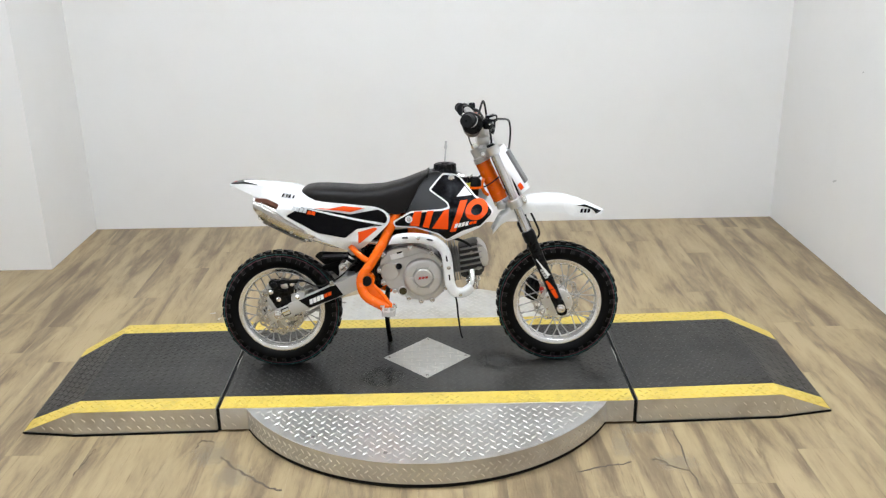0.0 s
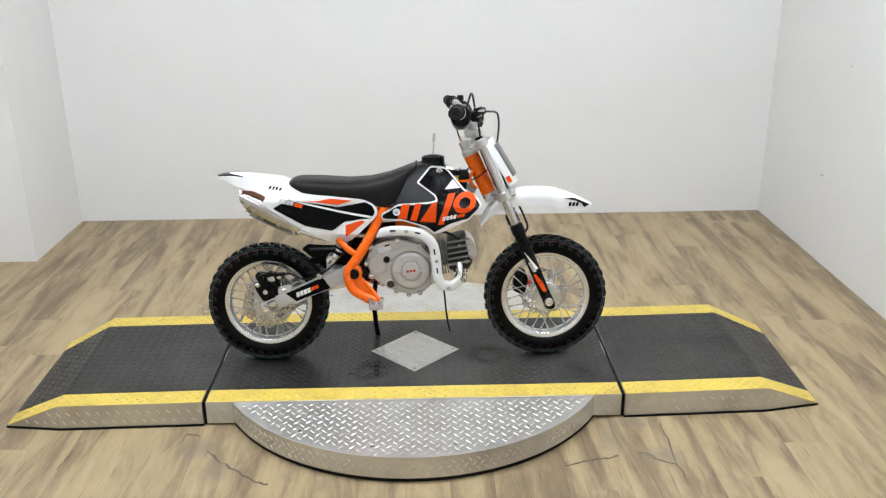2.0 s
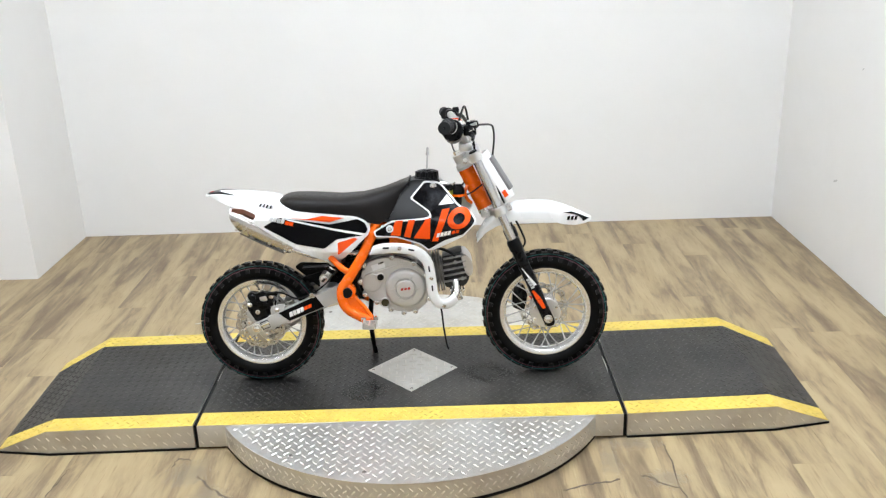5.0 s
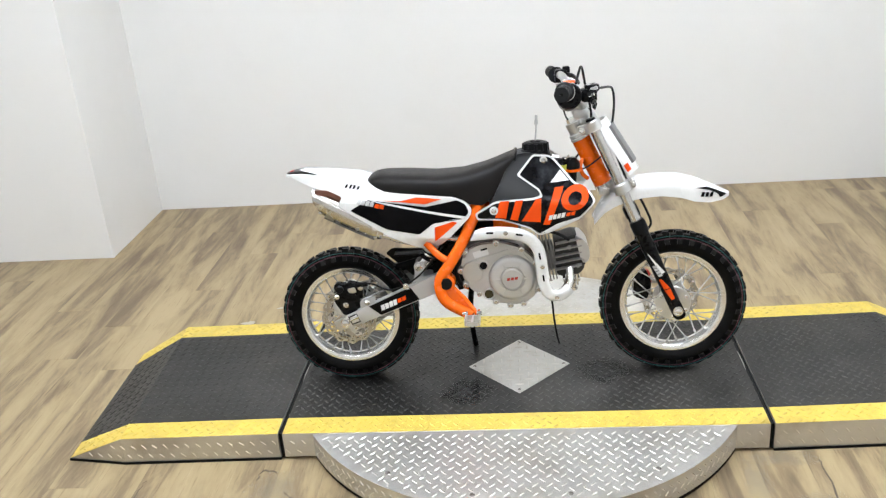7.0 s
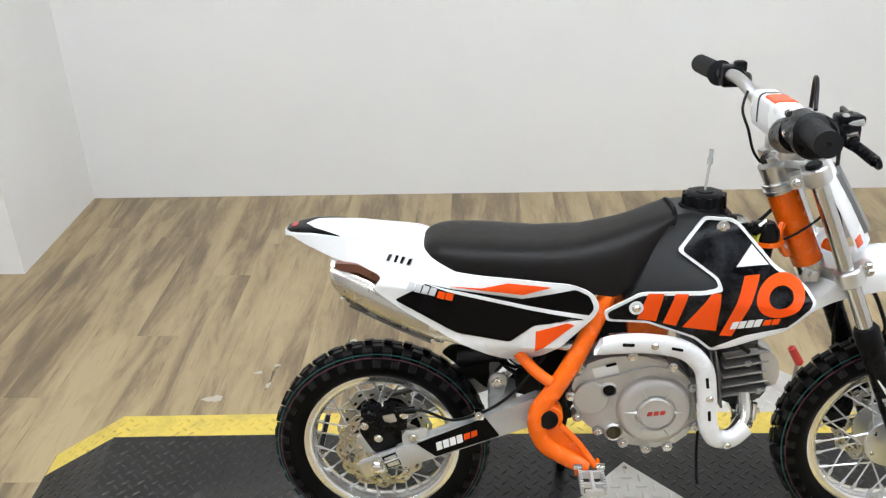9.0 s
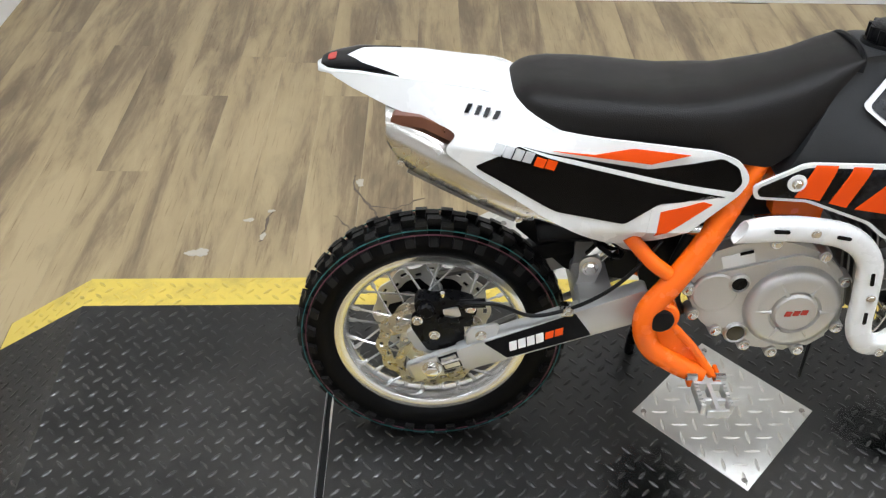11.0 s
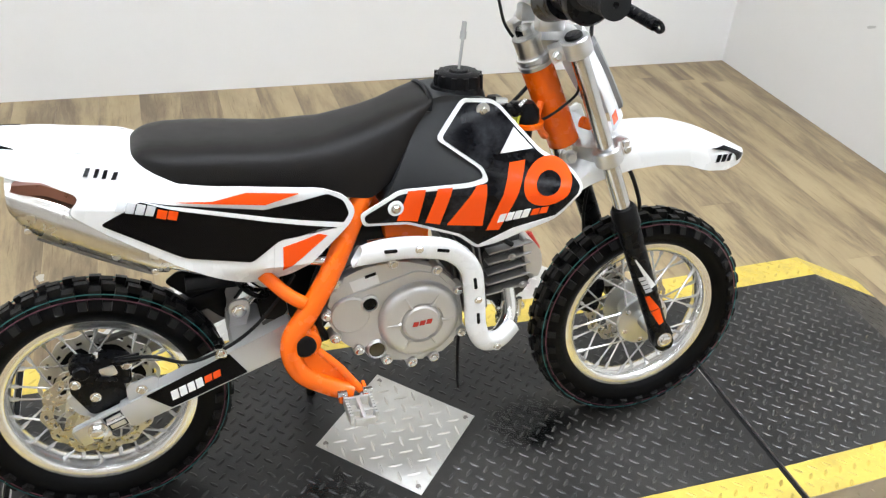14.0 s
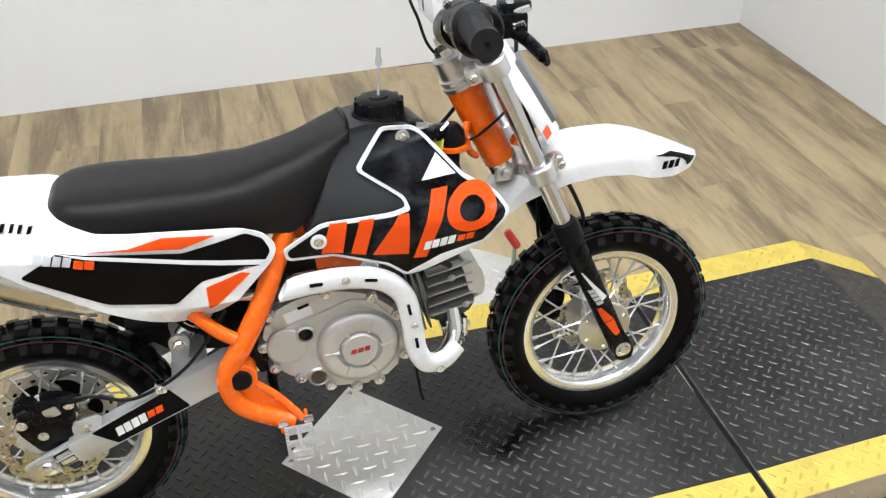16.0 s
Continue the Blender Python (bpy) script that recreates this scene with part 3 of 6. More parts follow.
def tube(pts, r, n=14, per=6, flat=None, smooth=True, square=1.0):
    """A pipe along a smooth line; r may be a function of 0..1. flat: (y, other) squash of the section."""
    line = curve_points(pts, per) if smooth else [Vector(p) for p in pts]
    bm = bmesh.new()
    rings, side = [], None
    for i, p in enumerate(line):
        way = (line[min(i + 1, len(line) - 1)] - line[max(i - 1, 0)]).normalized()
        if side is None:
            side = way.cross(Vector((0, 1, 0)))
            if side.length < 0.2:
                side = way.cross(Vector((0, 0, 1)))
        side = (side - way * side.dot(way)).normalized()
        up = way.cross(side)
        rad = r(i / (len(line) - 1)) if callable(r) else r
        a, b = flat or (1, 1)
        blunt = lambda v: math.copysign(abs(v) ** square, v)
        rings.append([bm.verts.new(p + rad * (b * blunt(math.cos(2 * math.pi * k / n)) * side + a * blunt(math.sin(2 * math.pi * k / n)) * up)) for k in range(n)])
    for p, q in zip(rings, rings[1:]):
        for k in range(n):
            bm.faces.new((p[k], p[(k + 1) % n], q[(k + 1) % n], q[k]))
    bm.faces.new(rings[0][::-1]), bm.faces.new(rings[-1])
    return bm


def rod(a, b, r, n=12):
    return tube([a, b], r, n, 1, smooth=False)


def rounded(poly, r=0.01, n=4):
    """The outline with its corners rounded."""
    out = []
    for i, p in enumerate(poly):
        p, a, b = Vector(p), Vector(poly[i - 1]), Vector(poly[(i + 1) % len(poly)])
        ka, kb = min(r, (a - p).length * 0.45), min(r, (b - p).length * 0.45)
        s, e = p + (a - p).normalized() * ka, p + (b - p).normalized() * kb
        for k in range(n + 1):
            t = k / n
            out.append(tuple((1 - t) ** 2 * s + 2 * t * (1 - t) * p + t * t * e))
    return out


def panel(poly, yf, thick, step=0.02, centre=False):
    """A curved sheet over an outline (x, z) at y = yf(x, z), with its thickness towards the middle; centre: filled to y = 0."""
    bm = bmesh.new()
    ring = [bm.verts.new((x, 0, z)) for x, z in poly]
    for tri in tessellate_polygon([[Vector((x, z, 0)) for x, z in poly]]):
        if len(set(tri)) == 3:
            bm.faces.new([ring[i] for i in tri])
    bmesh.ops.recalc_face_normals(bm, faces=bm.faces[:])
    for axis in (0, 2):
        lo, hi = min(v.co[axis] for v in bm.verts), max(v.co[axis] for v in bm.verts)
        k = math.ceil(lo / step)
        while k * step < hi:
            co, no = Vector((0, 0, 0)), Vector((0, 0, 0))
            co[axis], no[axis] = k * step, 1
            bmesh.ops.bisect_plane(bm, geom=bm.verts[:] + bm.edges[:] + bm.faces[:], dist=1e-6, plane_co=co, plane_no=no)
            k += 1
    back = bmesh.ops.extrude_face_region(bm, geom=bm.faces[:])
    moved = {v for v in back["geom"] if isinstance(v, bmesh.types.BMVert)}
    for v in bm.verts:
        y = yf(v.co.x, v.co.z)
        v.co.y = (0.0 if centre else y + thick) if v in moved else y
    return bm


def prism(poly, y0, y1, bevel=0.0, seg=2):
    """A side outline (x, z) between two y."""
    bm = bmesh.new()
    a = [bm.verts.new((x, y0, z)) for x, z in poly]
    b = [bm.verts.new((x, y1, z)) for x, z in poly]
    caps = [bm.faces.new(a[::-1]), bm.faces.new(b)]
    n = len(poly)
    for i in range(n):
        bm.faces.new((a[i], a[(i + 1) % n], b[(i + 1) % n], b[i]))
    if bevel:
        bmesh.ops.bevel(bm, geom=list({e for c in caps for e in c.edges}), offset=bevel, segments=seg, affect="EDGES", profile=0.5)
    return bm


def loft(rings, closed=True, cap=True):
    bm = bmesh.new()
    rows = [[bm.verts.new(p) for p in ring] for ring in rings]
    n = len(rows[0])
    for p, q in zip(rows, rows[1:]):
        for k in range(n if closed else n - 1):
            bm.faces.new((p[k], p[(k + 1) % n], q[(k + 1) % n], q[k]))
    if cap and closed:
        bm.faces.new(rows[0][::-1]), bm.faces.new(rows[-1])
    return bm


def join(*bms):
    """Several solids as the one body of a part."""
    out = bms[0]
    for b in bms[1:]:
        me = bpy.data.meshes.new("joined")
        b.to_mesh(me)
        b.free()
        out.from_mesh(me)
        bpy.data.meshes.remove(me)
    return out


def lerp(table, x):
    """Straight-line reading of a small table of (x, value)."""
    if x <= table[0][0]:
        return table[0][1]
    for (a, va), (b, vb) in zip(table, table[1:]):
        if x <= b:
            return va + (vb - va) * (x - a) / (b - a)
    return table[-1][1]


def bolt(x, y, z, r=0.006, out=-1, high=0.006):
    """A flanged hexagon bolt head that faces along y."""
    bm = spin([(0, 0), (r * 1.35, 0), (r * 1.35, out * 0.0018), (r * 1.0, out * 0.0022)], (x, y, z), n=16)
    head = spin([(r, out * 0.002), (r, out * (high - 0.001)), (r * 0.82, out * high), (0, out * high)], (x, y, z), n=6)
    return join(bm, head)


# ---- wheels ----
RT, WY = 0.2005, 0.020


def tyre_mesh():
    half = [(0.1405, 0.0150), (0.1440, 0.0192), (0.1500, 0.0260), (0.1610, 0.0318), (0.1720, 0.0315), (0.1825, 0.0270), (0.1890, 0.0160)]
    prof = [(r, -y) for r, y in half] + [(0.1905, 0.0)] + half[::-1]
    bm = spin(prof, (0, 0, 0), n=96, closed=True)
    verts, faces = [], []

    def knob(a, y, r0, r1, la, wy, tilt):
        """A tread block at angle a: la along the tyre, wy across it, leaning outward by tilt."""
        k = len(verts)
        for h, shrink in ((r0, 1.0), (r1, 0.86)):
            for sa, sy in ((-1, -1), (1, -1), (1, 1), (-1, 1)):
                yy = y + sy * wy * shrink
                rr = h - tilt * abs(yy) * 9.0 * (1 if h == r1 else 0.7)
                t = a + sa * la * shrink / RT
                verts.append((rr * math.cos(t), yy, rr * math.sin(t)))
        faces.extend(tuple(k + i for i in f) for f in ((4, 5, 6, 7), (0, 1, 5, 4), (1, 2, 6, 5), (2, 3, 7, 6), (3, 0, 4, 7)))

    n = 34
    for i in range(n):
        a = 2 * math.pi * i / n
        h = math.pi / n
        knob(a, -0.0075, 0.186, RT, 0.0106, 0.0060, 0.0)
        knob(a + h * 0.15, 0.0075, 0.186, RT, 0.0106, 0.0060, 0.0)
        for s in (-1, 1):
            knob(a + h, s * 0.0212, 0.180, RT, 0.0098, 0.0064, 0.018)
            # side lugs on the shoulder
            k = len(verts)
            for out, shrink in ((0.0, 1.0), (1.0, 0.85)):
                for sa, sr in ((-1, -1), (1, -1), (1, 1), (-1, 1)):
                    r = 0.1768 + sr * 0.0068 * shrink
                    t = a + sa * 0.0082 * shrink / RT
                    y = s * ((0.0312 - (r - 0.172) * 0.45) + out * 0.0070)
                    verts.append((r * math.cos(t), y, r * math.sin(t)))
            faces.extend(tuple(k + q for q in f) for f in ((4, 5, 6, 7), (0, 1, 5, 4), (1, 2, 6, 5), (2, 3, 7, 6), (3, 0, 4, 7)))
    me = bpy.data.meshes.new("knobs")
    me.from_pydata(verts, [], faces)
    me.materials.append(KNOBRUBBER)
    return bm, me


def rim_mesh():
    half = [(0.1455, 0.0180), (0.1440, 0.0208), (0.1318, 0.0208), (0.1288, 0.0185), (0.1272, 0.0125), (0.1240, 0.0075)]
    prof = [(r, -y) for r, y in half] + [(0.1235, 0.0)] + half[::-1] + [(0.1400, 0.0145), (0.1330, 0.0080), (0.1330, -0.0080), (0.1400, -0.0145)]
    return spin(prof, (0, 0, 0), n=96, closed=True)


def disc_mesh(y, r_out, r_in, n=96):
    """A wavy brake disc with slots, on six arms."""
    bm = bmesh.new()
    rads = (0.0, 0.18, 0.45, 0.72, 1.0)
    vs = []
    for i in range(n):
        a = 2 * math.pi * i / n
        wave = 0.0022 * math.sin(a * 12)
        vs.append([bm.verts.new((((r_in + wave * 0.6) + (r_out - r_in + wave * (0.5 if k == 4 else 0.2)) * f) * math.cos(a), y, ((r_in + wave * 0.6) + (r_out - r_in) * f + (wave if k == 4 else 0)) * math.sin(a)))
                   for k, f in enumerate(rads)])
    for i in range(n):
        for k in range(4):
            if (k == 2 and i % 8 in (1, 2)) or (k == 1 and i % 8 in (5, 6)):
                continue
            bm.faces.new((vs[i][k], vs[i][k + 1], vs[(i + 1) % n][k + 1], vs[(i + 1) % n][k]))
    inner = [bm.verts.new((0.030 * math.cos(2 * math.pi * i / 24), y, 0.030 * math.sin(2 * math.pi * i / 24))) for i in range(24)]
    bore = [bm.verts.new((0.020 * math.cos(2 * math.pi * i / 24), y, 0.020 * math.sin(2 * math.pi * i / 24))) for i in range(24)]
    for i in range(24):
        bm.faces.new((bore[i], inner[i], inner[(i + 1) % 24], bore[(i + 1) % 24]))
    for s in range(6):
        i, j = 4 * s, (16 * s + 10) % n
        mids = []
        for k in (0, 1):
            p, q = inner[(i + k) % 24].co, vs[(j + 4 * k) % n][0].co
            m = p.lerp(q, 0.5) + Vector((q.z - p.z, 0, p.x - q.x)) * (0.16 - 0.10 * k)
            mids.append(bm.verts.new(m))
        bm.faces.new((inner[i], inner[(i + 1) % 24], mids[1], mids[0]))
        bm.faces.new([mids[0], mids[1]] + [vs[(j + 4 - k) % n][0] for k in range(5)])
    ext = bmesh.ops.extrude_face_region(bm, geom=bm.faces[:])
    bmesh.ops.translate(bm, vec=(0, 0.003, 0), verts=[v for v in ext["geom"] if isinstance(v, bmesh.types.BMVert)])
    return bm


(TYRE, BLOCKS), RIMME, SPOKES = tyre_mesh(), rim_mesh(), 28
TYREME, RIMDATA = mesh_of(TYRE, RUBBER, "tyre", 30), mesh_of(RIMME, RIM, "rim", 40)
LINES = [(mesh_of(spin([(r - 0.0008, y - s * 0.001), (r + 0.0008, y - s * 0.001), (r + 0.0008, y + s * 0.0002), (r - 0.0008, y + s * 0.0002)], (0, 0, 0), n=96, closed=True), m, "mould_line"))
         for r, y, s, m in ((0.1910, -0.0272, -1, TEAL), (0.1850, -0.0300, -1, PINK), (0.1910, 0.0272, 1, TEAL), (0.1850, 0.0300, 1, PINK))]


def wheel(name, x, z, disc_side, turn, size=1.0):
    hub = spin([(0.0, -0.040), (0.011, -0.040), (0.012, -0.034), (0.036, -0.033), (0.0465, -0.0315), (0.0480, -0.030), (0.0480, -0.026), (0.022, -0.022), (0.0195, 0.0), (0.022, 0.022),
                (0.0480, 0.026), (0.0480, 0.030), (0.0465, 0.0315), (0.036, 0.033), (0.012, 0.034), (0.011, 0.040), (0.0, 0.040)], (0, 0, 0), n=40)
    w = part(name, hub, ALLOY, bike, "spoked wheel with a polished alloy rim and knobbly tyre", sharp=18)
    w.location, w.rotation_euler, w.scale = (x, WY, z), (0, turn, 0), (size, 1, size)
    for sub, me, label in (("tyre", TYREME, "new black knobbly tyre"), ("rim", RIMDATA, "polished alloy rim")):
        ob = new(sub, me)
        ob.parent = w
        tagged(ob, label)
    ob = new("tread_block", BLOCKS)
    ob.parent = w
    tagged(ob, "raised rubber tread blocks", kind="stuff")
    for me in LINES:
        ob = new("mould_line", me)
        ob.parent = w
    for i in range(SPOKES):
        a = 2 * math.pi * i / SPOKES
        s = -1 if i % 2 else 1
        lean = (0.62 if (i // 2) % 2 else -0.62)
        p = Vector((0.0445 * math.cos(a + lean * 0.9), s * 0.028, 0.0445 * math.sin(a + lean * 0.9)))
        q = Vector((0.1245 * math.cos(a), s * 0.003, 0.1245 * math.sin(a)))
        part("spoke", rod(p, q, 0.0018, 6), SPOKESTEEL, w)
        part("nipple", rod(q + (p - q).normalized() * 0.011, q, 0.0034, 6), SPOKESTEEL, w)
    for i in range(6):
        a = 2 * math.pi * i / 6
        for s in (-1, 1):
            part("hub_bolt", bolt(0.039 * math.cos(a), s * 0.0322, 0.039 * math.sin(a), 0.0034, s, 0.003), CHROME, w)
            part("hub_hole", spin([(0.0, s * 0.0300), (0.0048, s * 0.0300), (0.0048, s * 0.0331), (0.0, s * 0.0331)], (0.026 * math.cos(a + 0.52), 0, 0.026 * math.sin(a + 0.52)), n=10), BLACKMETAL, w)
    part("brake_disc", disc_mesh(disc_side * 0.036 - 0.0015, 0.080, 0.063), DISCSTEEL, w, "wavy slotted brake disc")
    part("axle_spacer", spin([(0.0, -0.072), (0.012, -0.072), (0.012, -0.038), (0.0, -0.038)], (0, 0, 0), n=20), ALLOY, w)
    part("axle_spacer", spin([(0.0, 0.072), (0.012, 0.072), (0.012, 0.038), (0.0, 0.038)], (0, 0, 0), n=20), ALLOY, w)
    return w


XR, ZR, XF, ZF = -0.483, 0.1985, 0.440, 0.2060
rear = wheel("rear_wheel", XR, ZR, -1, 0.1)
front = wheel("front_wheel", XF, ZF, 1, 0.55, 1.022)
part("sprocket", disc_mesh(0.0375, 0.089, 0.068), ALLOY, rear, "alloy rear sprocket")
# Added disc, black so that the view through the spokes goes dark.
part("sprocket_guard", spin([(0.020, 0.0445), (0.0800, 0.0445), (0.0810, 0.0455), (0.0810, 0.0485), (0.0800, 0.0495), (0.020, 0.0495)], (0, 0, 0), n=64, closed=True), MATTBLACK, rear, "black round backing added behind the sprocket")

# ---- swingarm ----
ARM = Vector((0.30, 0, 0.118)).normalized()


def on_arm(d, h):
    """A side point d metres forward from the rear axle along the arm, h above its middle line."""
    return (XR + ARM.x * d - ARM.z * h, 0.205 + ARM.z * d + ARM.x * h)


arm = part("swingarm", join(prism(rounded([on_arm(0.042, -0.021), on_arm(0.315, -0.024), on_arm(0.315, 0.026), on_arm(0.042, 0.018)], 0.005), -0.078, -0.053, 0.003),
                            prism(rounded([on_arm(0.042, -0.021), on_arm(0.315, -0.024), on_arm(0.315, 0.026), on_arm(0.042, 0.018)], 0.005), 0.093, 0.118, 0.003),
                            box(-0.285, -0.235, -0.065, 0.065, 0.275, 0.318, 0.006)), SILVERPAINT, bike, "silver box-section swingarm")
for s in (-1, 1):
    plate = prism(rounded([on_arm(-0.035, -0.014), on_arm(0.070, -0.020), on_arm(0.070, 0.017), on_arm(-0.035, 0.012)], 0.006), WY + s * 0.082, WY + s * 0.091, 0.0015)
    part("axle_plate", plate, SILVERPAINT, arm, "slotted axle end plate")
    part("adjuster_block", prism([on_arm(-0.030, -0.017), on_arm(0.012, -0.019), on_arm(0.012, 0.016), on_arm(-0.030, 0.013)], WY + s * 0.0915, WY + s * 0.0965, 0.0012), ALLOY, arm)
    part("slot", prism([on_arm(0.013, -0.015), on_arm(0.041, -0.016), on_arm(0.041, 0.011), on_arm(0.013, 0.010)], WY + s * 0.0912, WY + s * 0.0922), BLACKMETAL, arm, "dark adjuster slot")
    part("adjuster_face", prism([on_arm(0.016, -0.012), on_arm(0.038, -0.013), on_arm(0.038, 0.008), on_arm(0.016, 0.007)], WY + s * 0.0915, WY + s * 0.0945, 0.001), ALLOY, arm, "alloy adjuster block")
    part("adjuster_bolt", rod((*on_arm(0.015, 0)[:1], WY + s * 0.094, on_arm(0.015, 0)[1]), (*on_arm(0.060, 0)[:1], WY + s * 0.094, on_arm(0.060, 0)[1]), 0.004, 8), CHROME, arm)
    part("axle_nut", bolt(XR, WY + s * 0.0965, 0.204, 0.0105, s, 0.012), CHROME, arm, "zinc axle nut")
part("decal", panel(rounded([on_arm(0.105, -0.0195), on_arm(0.225, -0.021), on_arm(0.215, 0.022), on_arm(0.083, 0.0175)], 0.003), lambda x, z: -0.0788, 0.0012), BLACKGLOSS, arm, "black film with pale and orange bars")


def slant_bars(anchor, along, up, count, mat, parent, yf, width=0.0095, gap=0.0026, height=0.014, skew=0.004, name="lettering_bar"):
    """Plain slanted bars in place of lettering, in the plane of a side panel."""
    a, u = Vector(along).normalized(), Vector(up).normalized()
    for i in range(count):
        o = Vector(anchor) + a * i * (width + gap)
        quad = [o, o + a * width, o + a * (width + skew) + u * height, o + a * skew + u * height]
        part(name, panel([tuple(q) for q in quad], yf, 0.0012), mat, parent)


up_arm = (-ARM.z, ARM.x)
slant_bars(on_arm(0.112, -0.0085), (ARM.x, ARM.z), up_arm, 4, WHITEFILM, arm, lambda x, z: -0.0797, 0.0108, 0.0020, 0.015)
slant_bars(on_arm(0.164, -0.0060), (ARM.x, ARM.z), up_arm, 2, ORANGEFILM, arm, lambda x, z: -0.0797, 0.0115, 0.0020, 0.011)
part("hose_clip", box(-0.311, -0.293, -0.080, -0.060, 0.298, 0.312, 0.003), CHROME, arm, "bright hose clip")
part("clip_bolt", bolt(-0.302, -0.082, 0.311, 0.005), CHROME, arm)

# rear brake
cal_line = rounded([(-0.508, 0.314), (-0.497, 0.321), (-0.486, 0.316), (-0.474, 0.316), (-0.467, 0.321), (-0.449, 0.318), (-0.426, 0.310), (-0.428, 0.274), (-0.448, 0.273), (-0.468, 0.280), (-0.487, 0.287), (-0.506, 0.297)], 0.003)
cal = part("rear_caliper", prism(cal_line, -0.070, -0.046, 0.004), BLACKMETAL, bike, "black rear brake caliper")
part("caliper_carrier", prism(rounded([(-0.490, 0.292), (-0.446, 0.280), (-0.438, 0.262), (-0.438, 0.234), (-0.488, 0.220), (-0.498, 0.237), (-0.512, 0.262), (-0.512, 0.284)], 0.005), -0.060, -0.052, 0.002), BLACKMETAL, cal, "black caliper carrier")
part("caliper_piston", spin([(0.0, -0.078), (0.009, -0.078), (0.0115, -0.075), (0.0115, -0.066), (0.0, -0.066)], (-0.492, 0, 0.303), n=20), BLACKMETAL, cal)
part("caliper_neck", rod((-0.446, -0.070, 0.312), (-0.412, -0.072, 0.316), 0.0065, 10), BLACKMETAL, cal)
part("bleed_screw", rod((-0.470, -0.064, 0.316), (-0.470, -0.066, 0.328), 0.0035, 8), CHROME, cal)
part("pad_spring", prism(rounded([(-0.476, 0.286), (-0.446, 0.281), (-0.448, 0.288), (-0.470, 0.294)], 0.002), -0.0745, -0.069, 0.001), BLACKMETAL, cal)
part("caliper_badge", prism(rounded([(-0.470, 0.303), (-0.449, 0.308), (-0.444, 0.293), (-0.464, 0.288)], 0.003), -0.0722, -0.0695, 0.0008), ALLOY, cal, "bright patch on the caliper")
for bx, bz in ((-0.504, 0.277), (-0.432, 0.306), (-0.433, 0.280), (-0.480, 0.252)):
    part("caliper_bolt", bolt(bx, -0.0705 if bz > 0.28 else -0.061, bz, 0.0058), CHROME, cal)
part("caliper_bracket", prism(rounded([(-0.436, 0.244), (-0.398, 0.250), (-0.391, 0.276), (-0.397, 0.281), (-0.431, 0.272), (-0.437, 0.264)], 0.002), -0.074, -0.069, 0.001), SILVERPAINT, cal, "silver caliper bracket")
part("caliper_arm", prism(rounded([(-0.520, 0.250), (-0.506, 0.222), (-0.478, 0.212), (-0.470, 0.222), (-0.494, 0.236), (-0.506, 0.262)], 0.004), -0.058, -0.050, 0.001), SILVERPAINT, cal, "silver caliper arm")
part("bracket_bolt", bolt(-0.416, -0.074, 0.262, 0.0060), CHROME, cal)
part("rear_brake_hose", tube([(-0.45, -0.068, 0.313), (-0.43, -0.076, 0.318), (-0.395, -0.079, 0.318), (-0.35, -0.076, 0.298), (-0.303, -0.080, 0.312), (-0.26, -0.086, 0.342), (-0.225, -0.088, 0.38), (-0.19, -0.075, 0.42)], 0.0027, 8), BLACKHOSE, bike, "black rear brake hose")

# chain side
part("chain", join(rod((-0.475, 0.057, 0.270), (-0.16, 0.057, 0.345), 0.006, 6), rod((-0.475, 0.057, 0.128), (-0.16, 0.057, 0.295), 0.006, 6)), CASTDARK, bike, "drive chain")
part("chain_guard", prism(rounded([(-0.40, 0.30), (-0.22, 0.345), (-0.22, 0.372), (-0.41, 0.322)], 0.006), 0.028, 0.052, 0.002), MATTBLACK, bike, "black chain guard")
part("mud_flap", panel(rounded([(-0.370, 0.372), (-0.325, 0.332), (-0.290, 0.298), (-0.200, 0.280), (-0.165, 0.330), (-0.170, 0.388), (-0.195, 0.378), (-0.350, 0.388)], 0.008), lambda x, z: 0.034, 0.003), MATTBLACK, bike, "black inner mudguard")
part("mud_flap_top", box(-0.34, -0.20, -0.010, 0.060, 0.374, 0.379, 0.002), MATTBLACK, bike)

